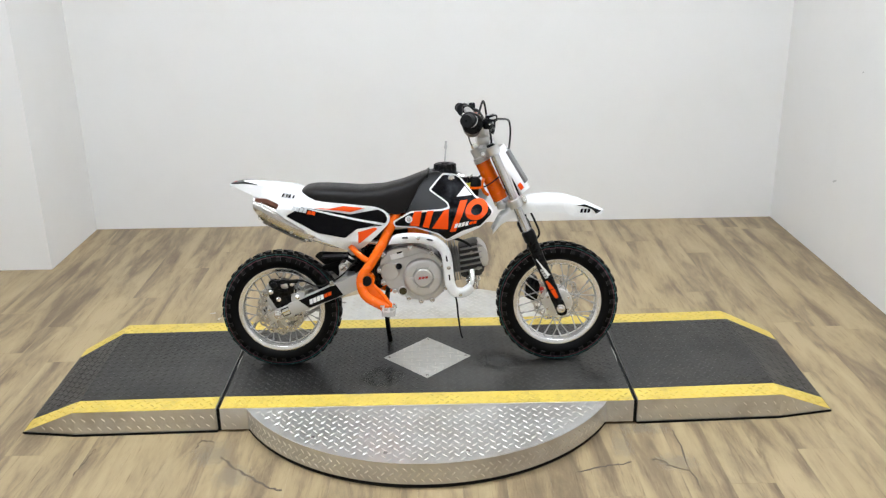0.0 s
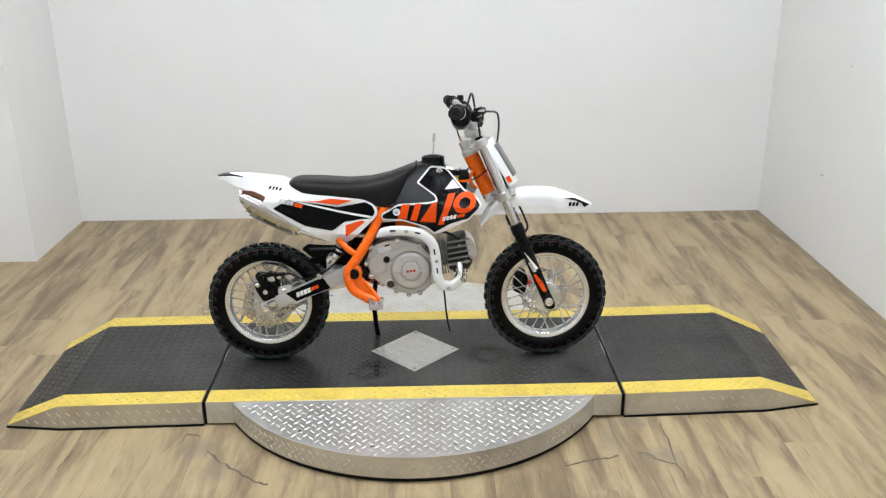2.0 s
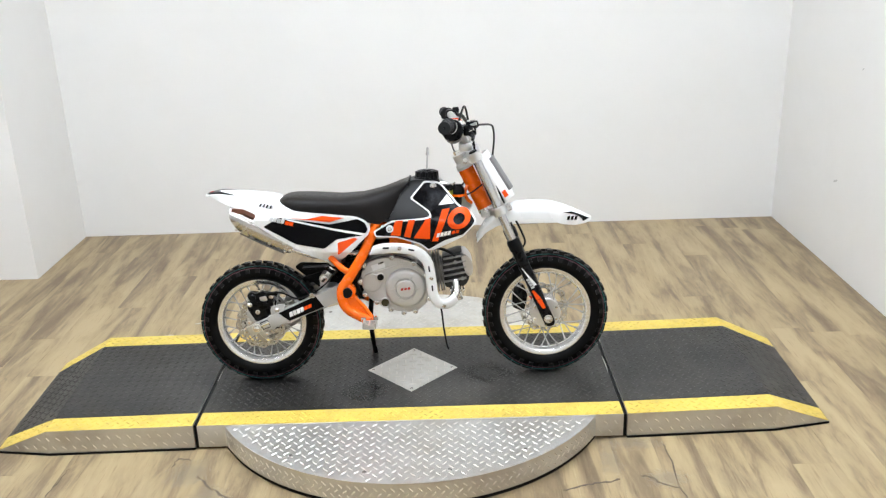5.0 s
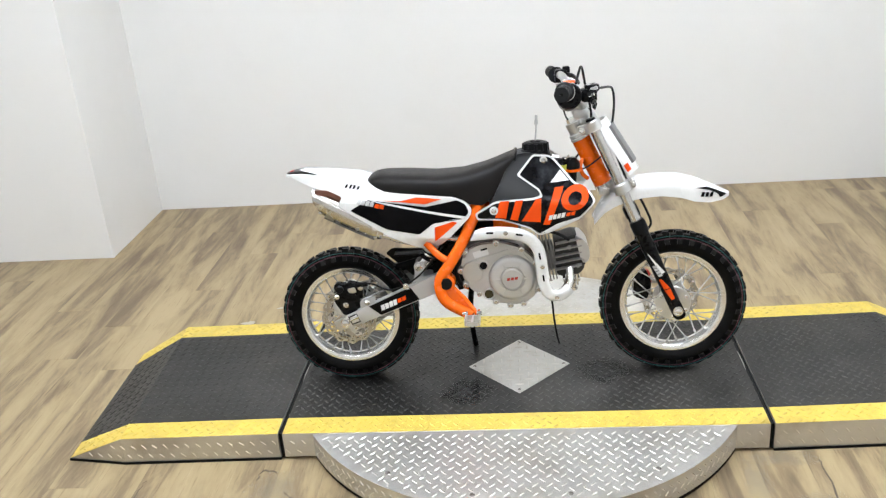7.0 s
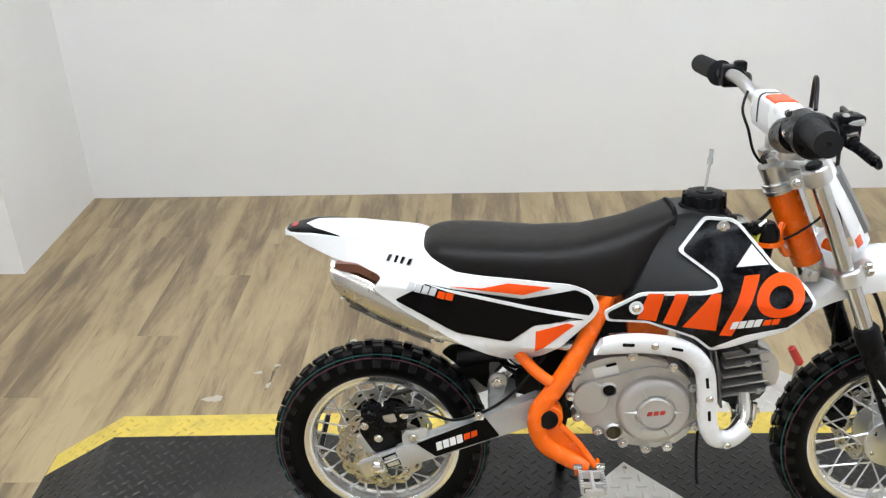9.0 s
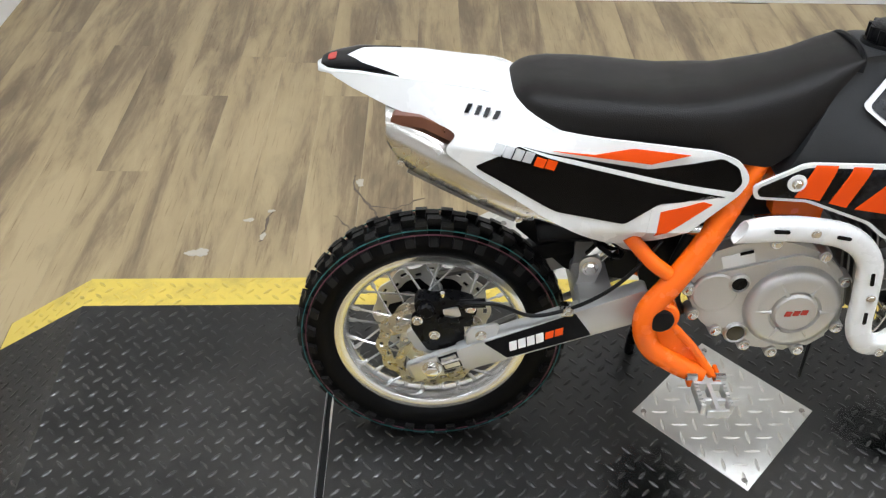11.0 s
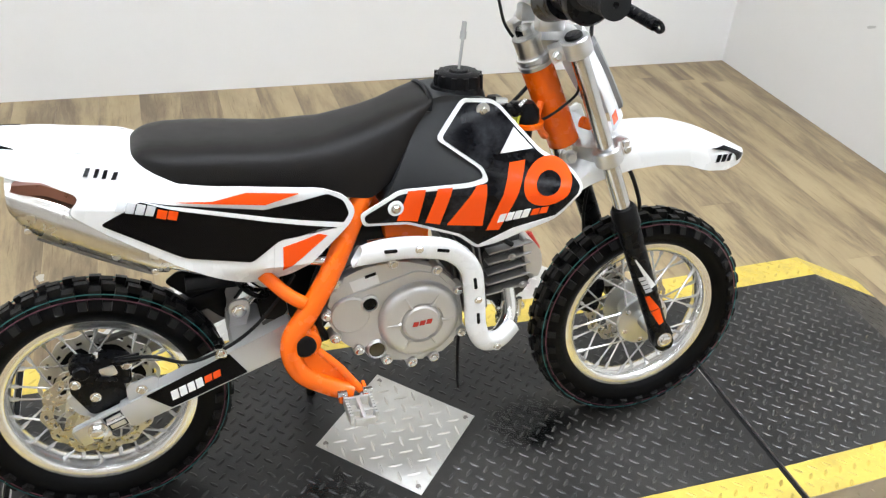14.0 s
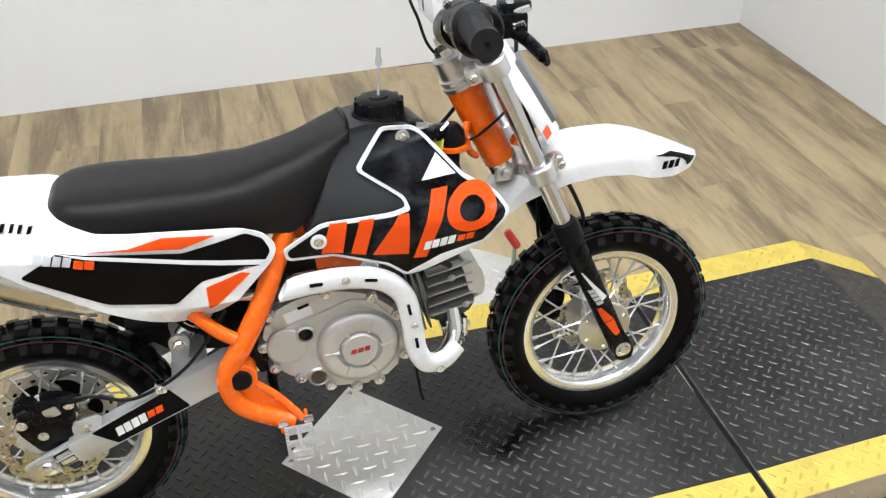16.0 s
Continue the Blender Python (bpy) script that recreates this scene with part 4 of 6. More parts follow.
# ---- frame ----
for s in (-1, 1):
    main = tube([(-0.078, s * 0.058, 0.548), (-0.100, s * 0.069, 0.503), (-0.138, s * 0.088, 0.430), (-0.174, s * 0.100, 0.374), (-0.204, s * 0.106, 0.326), (-0.194, s * 0.108, 0.276), (-0.155, s * 0.112, 0.247), (-0.118, s * 0.118, 0.232)],
                lambda t: 0.0146 + 0.0012 * math.sin(math.pi * t), 18)
    fr = part("side_frame", main, ORANGE, bike, "orange powder-coated side frame tube")
    part("rear_strut", tube([(-0.182, s * 0.102, 0.386), (-0.206, s * 0.095, 0.402), (-0.236, s * 0.083, 0.432)], 0.0100, 14), ORANGE, fr)
    part("pivot_boss", spin([(0.0, s * 0.085), (0.023, s * 0.085), (0.023, s * 0.112), (0.0205, s * 0.115), (0.0, s * 0.115)], (-0.184, 0, 0.324), n=28), ORANGE, fr)
    part("pivot_plug", spin([(0.0, s * 0.1145), (0.0165, s * 0.1145), (0.0165, s * 0.119), (0.0145, s * 0.1205), (0.0, s * 0.1205)], (-0.186, 0, 0.323), n=28), MATTBLACK, fr, "black pivot plug")
    part("peg_gusset", join(prism(rounded([(-0.188, 0.302), (-0.164, 0.306), (-0.136, 0.278), (-0.106, 0.238), (-0.122, 0.232), (-0.152, 0.246), (-0.188, 0.270)], 0.003), s * 0.105, s * 0.112, 0.0015),
                            tube([(-0.168, s * 0.106, 0.308), (-0.138, s * 0.110, 0.277), (-0.120, s * 0.116, 0.254), (-0.106, s * 0.124, 0.236)], 0.0062, 12)), ORANGE, fr)
    for bx in (-0.142, -0.104):
        part("peg_bracket", box(bx, bx + 0.006, min(s * 0.112, s * 0.140), max(s * 0.112, s * 0.140), 0.228, 0.246, 0.002), ORANGE, fr)
part("backbone", tube([(0.130, 0, 0.555), (0.09, 0, 0.525), (0.03, 0, 0.50), (-0.075, 0, 0.50)], 0.020, 16), ORANGE, bike, "orange frame spine")
part("spine_gusset", prism(rounded([(-0.050, 0.446), (0.014, 0.438), (0.017, 0.50), (-0.055, 0.51)], 0.005), -0.054, 0.054, 0.003), ORANGE, bike)
part("seat_tube", rod((-0.092, -0.066, 0.530), (-0.092, 0.066, 0.530), 0.014, 14), ORANGE, bike)
UPX = Vector((0.42, 0, -0.907)).normalized()  # down the steering axis


def steer(d, y=0.0, f=0.0):
    """A point d metres down the steering axis from the head's top, f metres ahead of it."""
    p = Vector((0.190, y, 0.690)) + UPX * d + Vector((-UPX.z, 0, UPX.x)) * f
    return (p.x, p.y, p.z)


head = part("head_tube", tube([steer(0.005), steer(0.145)], 0.0245, 28, 1, smooth=False), ORANGE, bike, "orange steering head")
part("head_ear", tube([(0.196, -0.020, 0.632), (0.188, -0.030, 0.612), (0.196, -0.031, 0.590), (0.208, -0.022, 0.578)], 0.0055, 10), ORANGE, head)
part("lock_stop", tube([(0.262, -0.030, 0.600), (0.278, -0.032, 0.594)], 0.009, 12, 1, smooth=False), ORANGE, head)
part("upper_race", spin([(0.0, -0.016), (0.0210, -0.016), (0.0225, -0.012), (0.0255, -0.011), (0.0262, -0.006), (0.0240, -0.004), (0.0240, -0.001), (0.0268, 0.000), (0.0268, 0.006), (0.0, 0.006)], (0, 0, 0), axis="z", n=32), ALLOY, head, "bright bearing cup").matrix_local = Matrix.Translation(steer(0.0)) @ Vector((0, 0, -1)).rotation_difference(UPX).to_matrix().to_4x4() @ Matrix.Scale(-1, 4, (0, 0, 1))
part("lower_race", tube([steer(0.143), steer(0.158)], 0.0255, 28, 1, smooth=False), CHROME, head, "bright bearing cup")

# ---- fork ----
FT, FA = Vector((0.222, 0, 0.725)), Vector((XF, 0, 0.2085))


def on_fork(z, y, f=0.0):
    t = (FT.z - z) / (FT.z - FA.z)
    w = (FA - FT).normalized()
    p = FT + (FA - FT) * t + Vector((-w.z, 0, w.x)) * f
    return (p.x, y, p.z)


for s in (-1, 1):
    y = 0.017 + s * 0.086
    leg = part("fork_leg", tube([on_fork(0.735, y), on_fork(0.44, y)], 0.0132, 24, 1, smooth=False), FORKTUBE, bike, "bright fork tube over a black slider")
    part("slider", tube([on_fork(0.458, y), on_fork(0.40, y), on_fork(0.30, y), on_fork(0.235, y), on_fork(0.196, y)], lambda t: 0.0192 - 0.0022 * t, 20, 3, flat=(0.9, 1.0)), BLACKMETAL, leg, "black fork slider")
    part("dust_seal", tube([on_fork(0.468, y), on_fork(0.462, y), on_fork(0.435, y)], lambda t: 0.0175 + 0.0040 * min(1, t * 3), 24, 2, smooth=False), MATTBLACK, leg, "black rubber dust seal")
    part("axle_lug", prism(rounded([(XF - 0.022, 0.232), (XF + 0.006, 0.240), (XF + 0.024, 0.196), (XF + 0.012, 0.182), (XF - 0.010, 0.186)], 0.008), y - 0.014, y + 0.014, 0.003), BLACKMETAL, leg)
    part("axle_bolt", bolt(XF + 0.001, y + s * 0.014, 0.2085, 0.0105, s, 0.009), CHROME, leg, "bright axle bolt")
    part("fork_cap", tube([on_fork(0.7465, y), on_fork(0.744, y), on_fork(0.738, y)], lambda t: 0.0105 if t < 0.2 else 0.0130, 24, 1, smooth=False), MATTBLACK, leg, "black fork cap")

    def film(z0, z1, f0, f1, f2, f3, mat, lift=0.0):
        quad = [on_fork(z0, 0, f0), on_fork(z0, 0, f1), on_fork(z1, 0, f3), on_fork(z1, 0, f2)]
        bm = panel([(q[0], q[2]) for q in quad], lambda x, z: 0.0, 0.0012, 0.006)
        w = (FA - FT).normalized()
        for v in bm.verts:
            off = (v.co.x - FT.x) * -w.z + (v.co.z - FT.z) * w.x
            v.co.y = y + s * (math.sqrt(max(0.0, 0.0186 ** 2 - off ** 2)) * 0.93 + lift) + (s * 0.0006 if v.co.y == 0.0 else 0)
        return bm

    part("fork_film", film(0.380, 0.318, -0.0105, -0.0085, 0.0015, 0.0125, WHITEFILM), WHITEFILM, leg, "white pointed film")
    for k in range(4):
        part("lettering_bar", film(0.345 - k * 0.0085, 0.3385 - k * 0.0085, -0.0125 + k * 0.0012, -0.0010 + k * 0.0012, -0.0120 + k * 0.0012, -0.0005 + k * 0.0012, GREYFILM, 0.0004), GREYFILM, leg)
    part("fork_film", film(0.306, 0.276, -0.0110, -0.0040, -0.0095, 0.0070, ORANGEFILM), ORANGEFILM, leg, "orange slanted film")
    part("fork_film", film(0.274, 0.244, -0.0090, 0.0075, -0.0020, 0.0080, ORANGEFILM), ORANGEFILM, leg, "orange slanted film")
    for zz, name, lug in ((0.728, "upper_clamp", -1), (0.558, "lower_clamp", 1)):
        ring = spin([(0.0133, 0.014), (0.0195, 0.014), (0.0220, 0.0115), (0.0220, -0.0115), (0.0195, -0.014), (0.0133, -0.014)], (0, 0, 0), axis="z", n=32, closed=True)
        block = box(0.016 if lug > 0 else -0.040, 0.040 if lug > 0 else -0.016, -0.0105, 0.0105, -0.0125, 0.0125, 0.004)
        slit = join(ring, block)
        tip = Matrix.Translation(on_fork(zz, y)) @ Vector((0, 0, -1)).rotation_difference((FA - FT).normalized()).to_matrix().to_4x4() @ Euler((0, 0, radians(-18 * s * lug))).to_matrix().to_4x4()
        bmesh.ops.transform(slit, matrix=tip, verts=slit.verts)
        clamp = part(name, slit, ALLOY, bike, "cast alloy fork clamp")
        for dz in ((0.0,) if lug < 0 else (-0.005, 0.006)):
            c = tip @ Vector((lug * 0.030, s * 0.0105, dz))
            part("clamp_bolt", bolt(c.x, c.y, c.z, 0.0058, s), CHROME, clamp)
def yoke(zz, thick, rear, half):
    """A cast yoke: wide across the fork legs, tapering back to the steering stem."""
    bm = slab([(0.014, -0.070), (0.020, -0.030), (0.020, 0.064), (0.014, 0.104), (-0.012, 0.100), (-0.030, 0.017 + half + 0.012), (rear, 0.017 + half), (rear - 0.008, 0.017), (rear, 0.017 - half), (-0.030, 0.005 - half), (-0.012, -0.066)], -thick / 2, thick / 2, 0.003)
    m = Matrix.Translation(on_fork(zz, 0)) @ Vector((0, 0, -1)).rotation_difference((FA - FT).normalized()).to_matrix().to_4x4()
    bmesh.ops.transform(bm, matrix=m, verts=bm.verts)
    return bm


part("upper_yoke", yoke(0.728, 0.022, -0.050, 0.022), ALLOY, bike, "cast alloy upper yoke")
part("stem_washer", tube([steer(-0.042), steer(-0.014)], 0.0215, 28, 1, smooth=False), ALLOY, bike, "machined stem boss")
part("stem_nut", tube([steer(-0.055), steer(-0.042)], 0.0140, 6, 1, smooth=False), CHROME, bike, "bright stem nut")
part("stop_bolt", join(bolt(0.252, -0.024, 0.542, 0.0085, -1, 0.010), box(0.238, 0.266, -0.024, -0.010, 0.528, 0.556, 0.004)), ALLOY, bike, "steering stop bolt")
part("lower_yoke", yoke(0.558, 0.026, -0.050, 0.022), ALLOY, bike, "cast alloy lower yoke")
part("front_caliper", prism(rounded([(0.335, 0.21), (0.375, 0.195), (0.388, 0.25), (0.375, 0.285), (0.34, 0.275)], 0.01), 0.046, 0.086, 0.005), BLACKMETAL, bike, "black front brake caliper")
part("front_brake_hose", tube([(0.36, 0.055, 0.28), (0.35, 0.085, 0.36), (0.345, 0.075, 0.44), (0.335, 0.03, 0.50), (0.315, -0.01, 0.56), (0.285, -0.02, 0.64), (0.276, -0.01, 0.70), (0.284, 0.016, 0.77), (0.281, 0.018, 0.806), (0.270, -0.01, 0.818), (0.250, -0.08, 0.826), (0.226, -0.146, 0.832)], 0.0032, 8), BLACKHOSE, bike, "black front brake hose")
part("hose_loop", tube([(0.36, -0.045, 0.43), (0.372, -0.052, 0.455), (0.355, -0.055, 0.50), (0.34, -0.05, 0.53)], 0.0034, 8), BLACKHOSE, bike)

# ---- front mudguard and number plate ----
FZ = [(0.222, 0.470), (0.25, 0.516), (0.28, 0.545), (0.31, 0.562), (0.35, 0.573), (0.40, 0.576), (0.45, 0.574), (0.49, 0.564), (0.53, 0.547), (0.566, 0.530), (0.586, 0.520)]
FB = [(0.222, 0.458), (0.25, 0.492), (0.28, 0.510), (0.31, 0.521), (0.35, 0.530), (0.40, 0.533), (0.45, 0.526), (0.49, 0.512), (0.53, 0.507), (0.566, 0.510), (0.586, 0.516)]
FW = [(0.222, 0.040), (0.25, 0.050), (0.31, 0.056), (0.40, 0.056), (0.47, 0.053), (0.53, 0.044), (0.566, 0.028), (0.586, 0.008)]


def fender_ring(x, shrink=0.0):
    zt, zb, w = lerp(FZ, x) - shrink, lerp(FB, x), lerp(FW, x) - shrink
    out = []
    for k in range(17):
        t = -1 + k / 8
        out.append((x, w * math.copysign(min(1, abs(t) * 1.35), t), zb + (zt - zb) * (1 - max(0, (abs(t) - 0.62) / 0.38) ** 1.3) - 0.006 * min(1, abs(t) / 0.62) ** 2 * (zt > zb)))
    return out


xs = [0.222 + (0.586 - 0.222) * i / 40 for i in range(41)]
rings = [fender_ring(x) + fender_ring(x, 0.0028)[::-1] for x in xs]
fender = part("front_mudguard", loft(rings), WHITE, bike, "white plastic front mudguard", sharp=50)
def tip_y(x, z):
    """The mudguard's flank at its tip."""
    w, zb, zt = lerp(FW, x), lerp(FB, x), lerp(FZ, x) - 0.006
    k = min(1.0, max(0.0, (zt - z) / max(1e-4, zt - zb)))
    return -w * min(1.0, 1.35 * (0.62 + 0.38 * k ** 0.77)) - 0.0014



part("fender_tip_film", panel([(0.490, 0.5440), (0.520, 0.5445), (0.540, 0.5360), (0.562, 0.5255), (0.577, 0.5180), (0.556, 0.5115), (0.552, 0.5200), (0.542, 0.5280), (0.525, 0.5360)], tip_y, 0.0012, 0.006), BLACKGLOSS, fender, "black film at the tip")
slant_bars((0.503, 0.519), (1, -0.05), (0, 1), 3, BLACKGLOSS, fender, lambda x, z: tip_y(x, z) - 0.0006, 0.0080, 0.0038, 0.0125, 0.003)

NPU = Vector((0.082, 0, -0.137)).normalized()


def plate_ring(k, n):
    t = k / n
    c = Vector((0.251, 0, 0.735)) + NPU * 0.165 * t
    half = lerp([(0, 0.034), (0.12, 0.055), (0.45, 0.064), (0.8, 0.052), (1.0, 0.034)], t)
    nrm = Vector((-NPU.z, 0, NPU.x))
    out = []
    for j in range(11):
        u = -1 + j / 5
        p = c + nrm * (0.012 - 0.032 * abs(u) ** 2.2) + Vector((0, half * u, 0))
        out.append(p)
    return [tuple(p) for p in out] + [tuple(p - nrm * 0.003) for p in reversed(out)]


plate = part("number_plate", loft([plate_ring(k, 14) for k in range(15)]), WHITE, bike, "white front number plate with a dark grey face", sharp=50)


def plate_face(k, n):
    ring = plate_ring(k, n)[2:9]
    nrm = Vector((-NPU.z, 0, NPU.x))
    return [tuple(Vector(p) + nrm * 0.0075) for p in ring] + [tuple(Vector(p) + nrm * 0.0002) for p in reversed(ring)]


part("plate_face", loft([plate_face(k, 14) for k in range(2, 13)]), material("grey_plate_film", (0.17, 0.17, 0.17), 0.35, vary=0.1, scale=20), plate, "dark grey face film", sharp=50)
def plate_corner(k, n):
    ring = plate_ring(k, n)[0:2]
    nrm = Vector((-NPU.z, 0, NPU.x))
    return [tuple(Vector(p) + nrm * 0.0010) for p in ring] + [tuple(Vector(p) + nrm * 0.0001) for p in reversed(ring)]


part("plate_film", loft([plate_corner(k, 14) for k in range(11, 14)]), ORANGEFILM, plate, "orange corner film", sharp=50)

# ---- tank, shrouds, seat, tail ----
def flank(x, z):
    """The half width of the tank and its shrouds."""
    k = min(1, max(0, (0.650 - z) / 0.115))
    k = k * k * (3 - 2 * k) * 0.5 + k * 0.5
    base = 0.086 + 0.052 * min(1, max(0, (x + 0.03) / 0.22))
    return -(0.050 + (base - 0.050) * k) - 0.006 * math.sin(math.pi * min(1, max(0, (z - 0.45) / 0.2)))


tank_line = rounded([(-0.062, 0.520), (-0.012, 0.615), (0.010, 0.654), (0.040, 0.660), (0.100, 0.652), (0.135, 0.606), (0.150, 0.575), (0.150, 0.50), (0.080, 0.465), (0.000, 0.49), (-0.06, 0.505)], 0.012)
tank = join(panel(tank_line, lambda x, z: flank(x, z) + 0.008, 0.0, 0.008, True), mirrored(panel(tank_line, lambda x, z: flank(x, z) + 0.008, 0.0, 0.008, True)))
bmesh.ops.remove_doubles(tank, verts=tank.verts, dist=1e-5)
tank = part("fuel_tank", tank, TANKPLASTIC, bike, "moulded black fuel tank", sharp=50)
shroud_line = [(0.062, 0.656), (0.106, 0.652), (0.119, 0.643), (0.165, 0.590), (0.205, 0.568), (0.219, 0.546), (0.213, 0.534), (0.178, 0.497), (0.098, 0.456), (0.071, 0.448), (0.045, 0.468), (-0.026, 0.488), (-0.093, 0.492), (-0.098, 0.510), (-0.043, 0.541), (0.056, 0.550), (0.078, 0.556), (0.074, 0.568), (0.017, 0.606)]


def inset(poly, d):
    """The outline drawn in by d."""
    pts, out = [Vector(p) for p in poly], []
    area = sum(a.x * b.y - b.x * a.y for a, b in zip(pts, pts[1:] + pts[:1]))
    s = 1 if area > 0 else -1
    for i, p in enumerate(pts):
        a, b = (p - pts[i - 1]).normalized(), (pts[(i + 1) % len(pts)] - p).normalized()
        n = Vector((-a.y, a.x)) + Vector((-b.y, b.x))
        n = n.normalized() if n.length > 1e-6 else Vector((-a.y, a.x))
        c = max(0.5, n.dot(Vector((-a.y, a.x))))
        out.append(tuple(p + s * n * d / c))
    return out


for s in (-1, 1):
    turn_over = (lambda bm: bm) if s < 0 else mirrored
    sh = part("tank_shroud", turn_over(panel(rounded(shroud_line, 0.007), lambda x, z: flank(x, z) - 0.001, 0.004, 0.006)), WHITE, bike, "white-edged shroud with black and orange film", sharp=40)
    f1, f2, f3 = (lambda x, z: flank(x, z) - 0.0026), (lambda x, z: flank(x, z) - 0.0036), (lambda x, z: flank(x, z) - 0.0046)
    part("black_film", turn_over(panel(rounded(inset(shroud_line, 0.0048), 0.006), f1, 0.0015, 0.006)), SCUFFEDFILM, sh, "glossy black film with pale scuffs")
    shapes = [("white_film", WHITEFILM, [(0.105, 0.587), (0.132, 0.617), (0.154, 0.592)]),
              ("white_film", WHITEFILM, [(0.074, 0.455), (0.120, 0.483), (0.176, 0.503), (0.150, 0.487), (0.098, 0.461)]),
              ("orange_film", ORANGEFILM, [(-0.045, 0.4965), (-0.029, 0.5410), (-0.005, 0.5430), (-0.015, 0.4940)]),
              ("orange_film", ORANGEFILM, [(-0.004, 0.4920), (0.012, 0.5440), (0.032, 0.5455), (0.016, 0.4890)]),
              ("orange_film", ORANGEFILM, [(0.026, 0.4880), (0.066, 0.5485), (0.080, 0.5500), (0.076, 0.4865)]),
              ("orange_film", ORANGEFILM, [(0.082, 0.4790), (0.116, 0.5760), (0.139, 0.5790), (0.100, 0.4800)])]
    for name, mat, quad in shapes:
        part(name, turn_over(panel(quad, f2, 0.0012, 0.006)), mat, sh)
    ring = []
    for k in range(36):
        a = 2 * math.pi * k / 36
        ring.append((0.1665 + 0.034 * math.cos(a) + 0.009 * math.sin(a), 0.5510 + 0.0320 * math.sin(a)))
    hole = [(0.1665 + (x - 0.1665) * 0.50, 0.5510 + (z - 0.5510) * 0.50) for x, z in ring]
    part("orange_ring", turn_over(panel(ring, f2, 0.0012, 0.006)), ORANGEFILM, sh)
    part("black_film", turn_over(panel(hole, f3, 0.0012, 0.006)), SCUFFEDFILM, sh)
    for i in range(4):
        o = (0.096 + i * 0.0110, 0.4920 + i * 0.0026)
        part("lettering_bar", turn_over(panel([o, (o[0] + 0.0090, o[1] + 0.002), (o[0] + 0.0125, o[1] + 0.0150), (o[0] + 0.0035, o[1] + 0.0130)], f3, 0.0012, 0.006)), WHITEFILM, sh)
    for i in range(2):
        o = (0.1420 + i * 0.012, 0.5040 + i * 0.0026)
        part("lettering_bar", turn_over(panel([o, (o[0] + 0.0100, o[1] + 0.002), (o[0] + 0.0125, o[1] + 0.0115), (o[0] + 0.0025, o[1] + 0.0095)], f3, 0.0012, 0.006)), ORANGEFILM, sh)
    for bx, bz, r in ((0.090, 0.640, 0.0075), (-0.0470, 0.517, 0.0085)):
        yb = flank(bx, bz)
        part("washer", turn_over(spin([(0.0, yb - 0.0015), (r * 1.35, yb - 0.0015), (r * 1.35, yb - 0.0042), (0.0, yb - 0.0045)], (bx, 0, bz), n=24)), WHITE if bx < 0 else ALLOY, sh)
        part("shroud_bolt", turn_over(bolt(bx, yb - 0.004, bz, r * 0.62)), CHROME, sh, "bright fixing bolt")
cap = part("fuel_cap", spin([(0.0, 0.684), (0.013, 0.684), (0.015, 0.681), (0.026, 0.682), (0.0315, 0.679), (0.0335, 0.673), (0.0335, 0.659), (0.031, 0.655), (0.0, 0.655)], (0.071, 0, 0), axis="z", n=48), MATTBLACK, bike, "ribbed black fuel cap")
for i in range(12):
    a = 2 * math.pi * i / 12
    part("cap_rib", rod((0.071 + 0.0325 * math.cos(a), 0.0325 * math.sin(a), 0.657), (0.071 + 0.0315 * math.cos(a), 0.0315 * math.sin(a), 0.6785), 0.0046, 8), MATTBLACK, cap)
part("tank_neck", spin([(0.0, 0.662), (0.036, 0.662), (0.042, 0.650), (0.046, 0.630), (0.0, 0.63)], (0.068, 0, 0), axis="z", n=36), MATTBLACK, bike)
part("vent_tube", rod((0.071, 0, 0.682), (0.075, -0.002, 0.732), 0.0022, 10), CLEAR, cap, "clear vent tube")
part("vent_valve", join(rod((0.0745, -0.002, 0.728), (0.0752, -0.002, 0.738), 0.0048, 10), rod((0.0752, -0.002, 0.738), (0.076, -0.002, 0.752), 0.0036, 10)), CLEAR, cap, "pale vent valve")

ST = [(-0.393, 0.602), (-0.389, 0.609), (-0.380, 0.6150), (-0.366, 0.6190), (-0.345, 0.6205), (-0.28, 0.618), (-0.20, 0.612), (-0.13, 0.616), (-0.067, 0.631), (-0.005, 0.653), (0.016, 0.659)]
SB = [(-0.393, 0.590), (-0.380, 0.580), (-0.345, 0.571), (-0.257, 0.564), (-0.152, 0.553), (-0.120, 0.536), (-0.079, 0.528), (-0.045, 0.548), (-0.012, 0.618), (0.016, 0.652)]
SW = [(-0.393, 0.030), (-0.391, 0.043), (-0.386, 0.055), (-0.376, 0.067), (-0.362, 0.076), (-0.342, 0.083), (-0.31, 0.087), (-0.15, 0.083), (-0.07, 0.076), (-0.02, 0.062), (0.016, 0.050)]


def seat_ring(x):
    zt, zb, w = lerp(ST, x), lerp(SB, x), lerp(SW, x)
    zt = max(zt, zb + 0.004)
    out = []
    for k in range(25):
        t = math.pi * k / 24
        c, s = math.cos(t), math.sin(t)
        out.append((x, -w * math.copysign(abs(c) ** 0.55, c), zb + (zt - zb) * s ** 0.50))
    return out


xs = [-0.393 + 0.409 * (i / 64) ** 1.35 for i in range(65)]
seat = part("seat", loft([seat_ring(x) for x in xs]), SEATSKIN, bike, "black vinyl seat", sharp=60)
part("seat_strap", tube([(0.012, -0.050, 0.640), (0.016, -0.040, 0.656), (0.018, 0, 0.662), (0.016, 0.040, 0.656), (0.012, 0.050, 0.640)], 0.004, 8), MATTBLACK, seat)


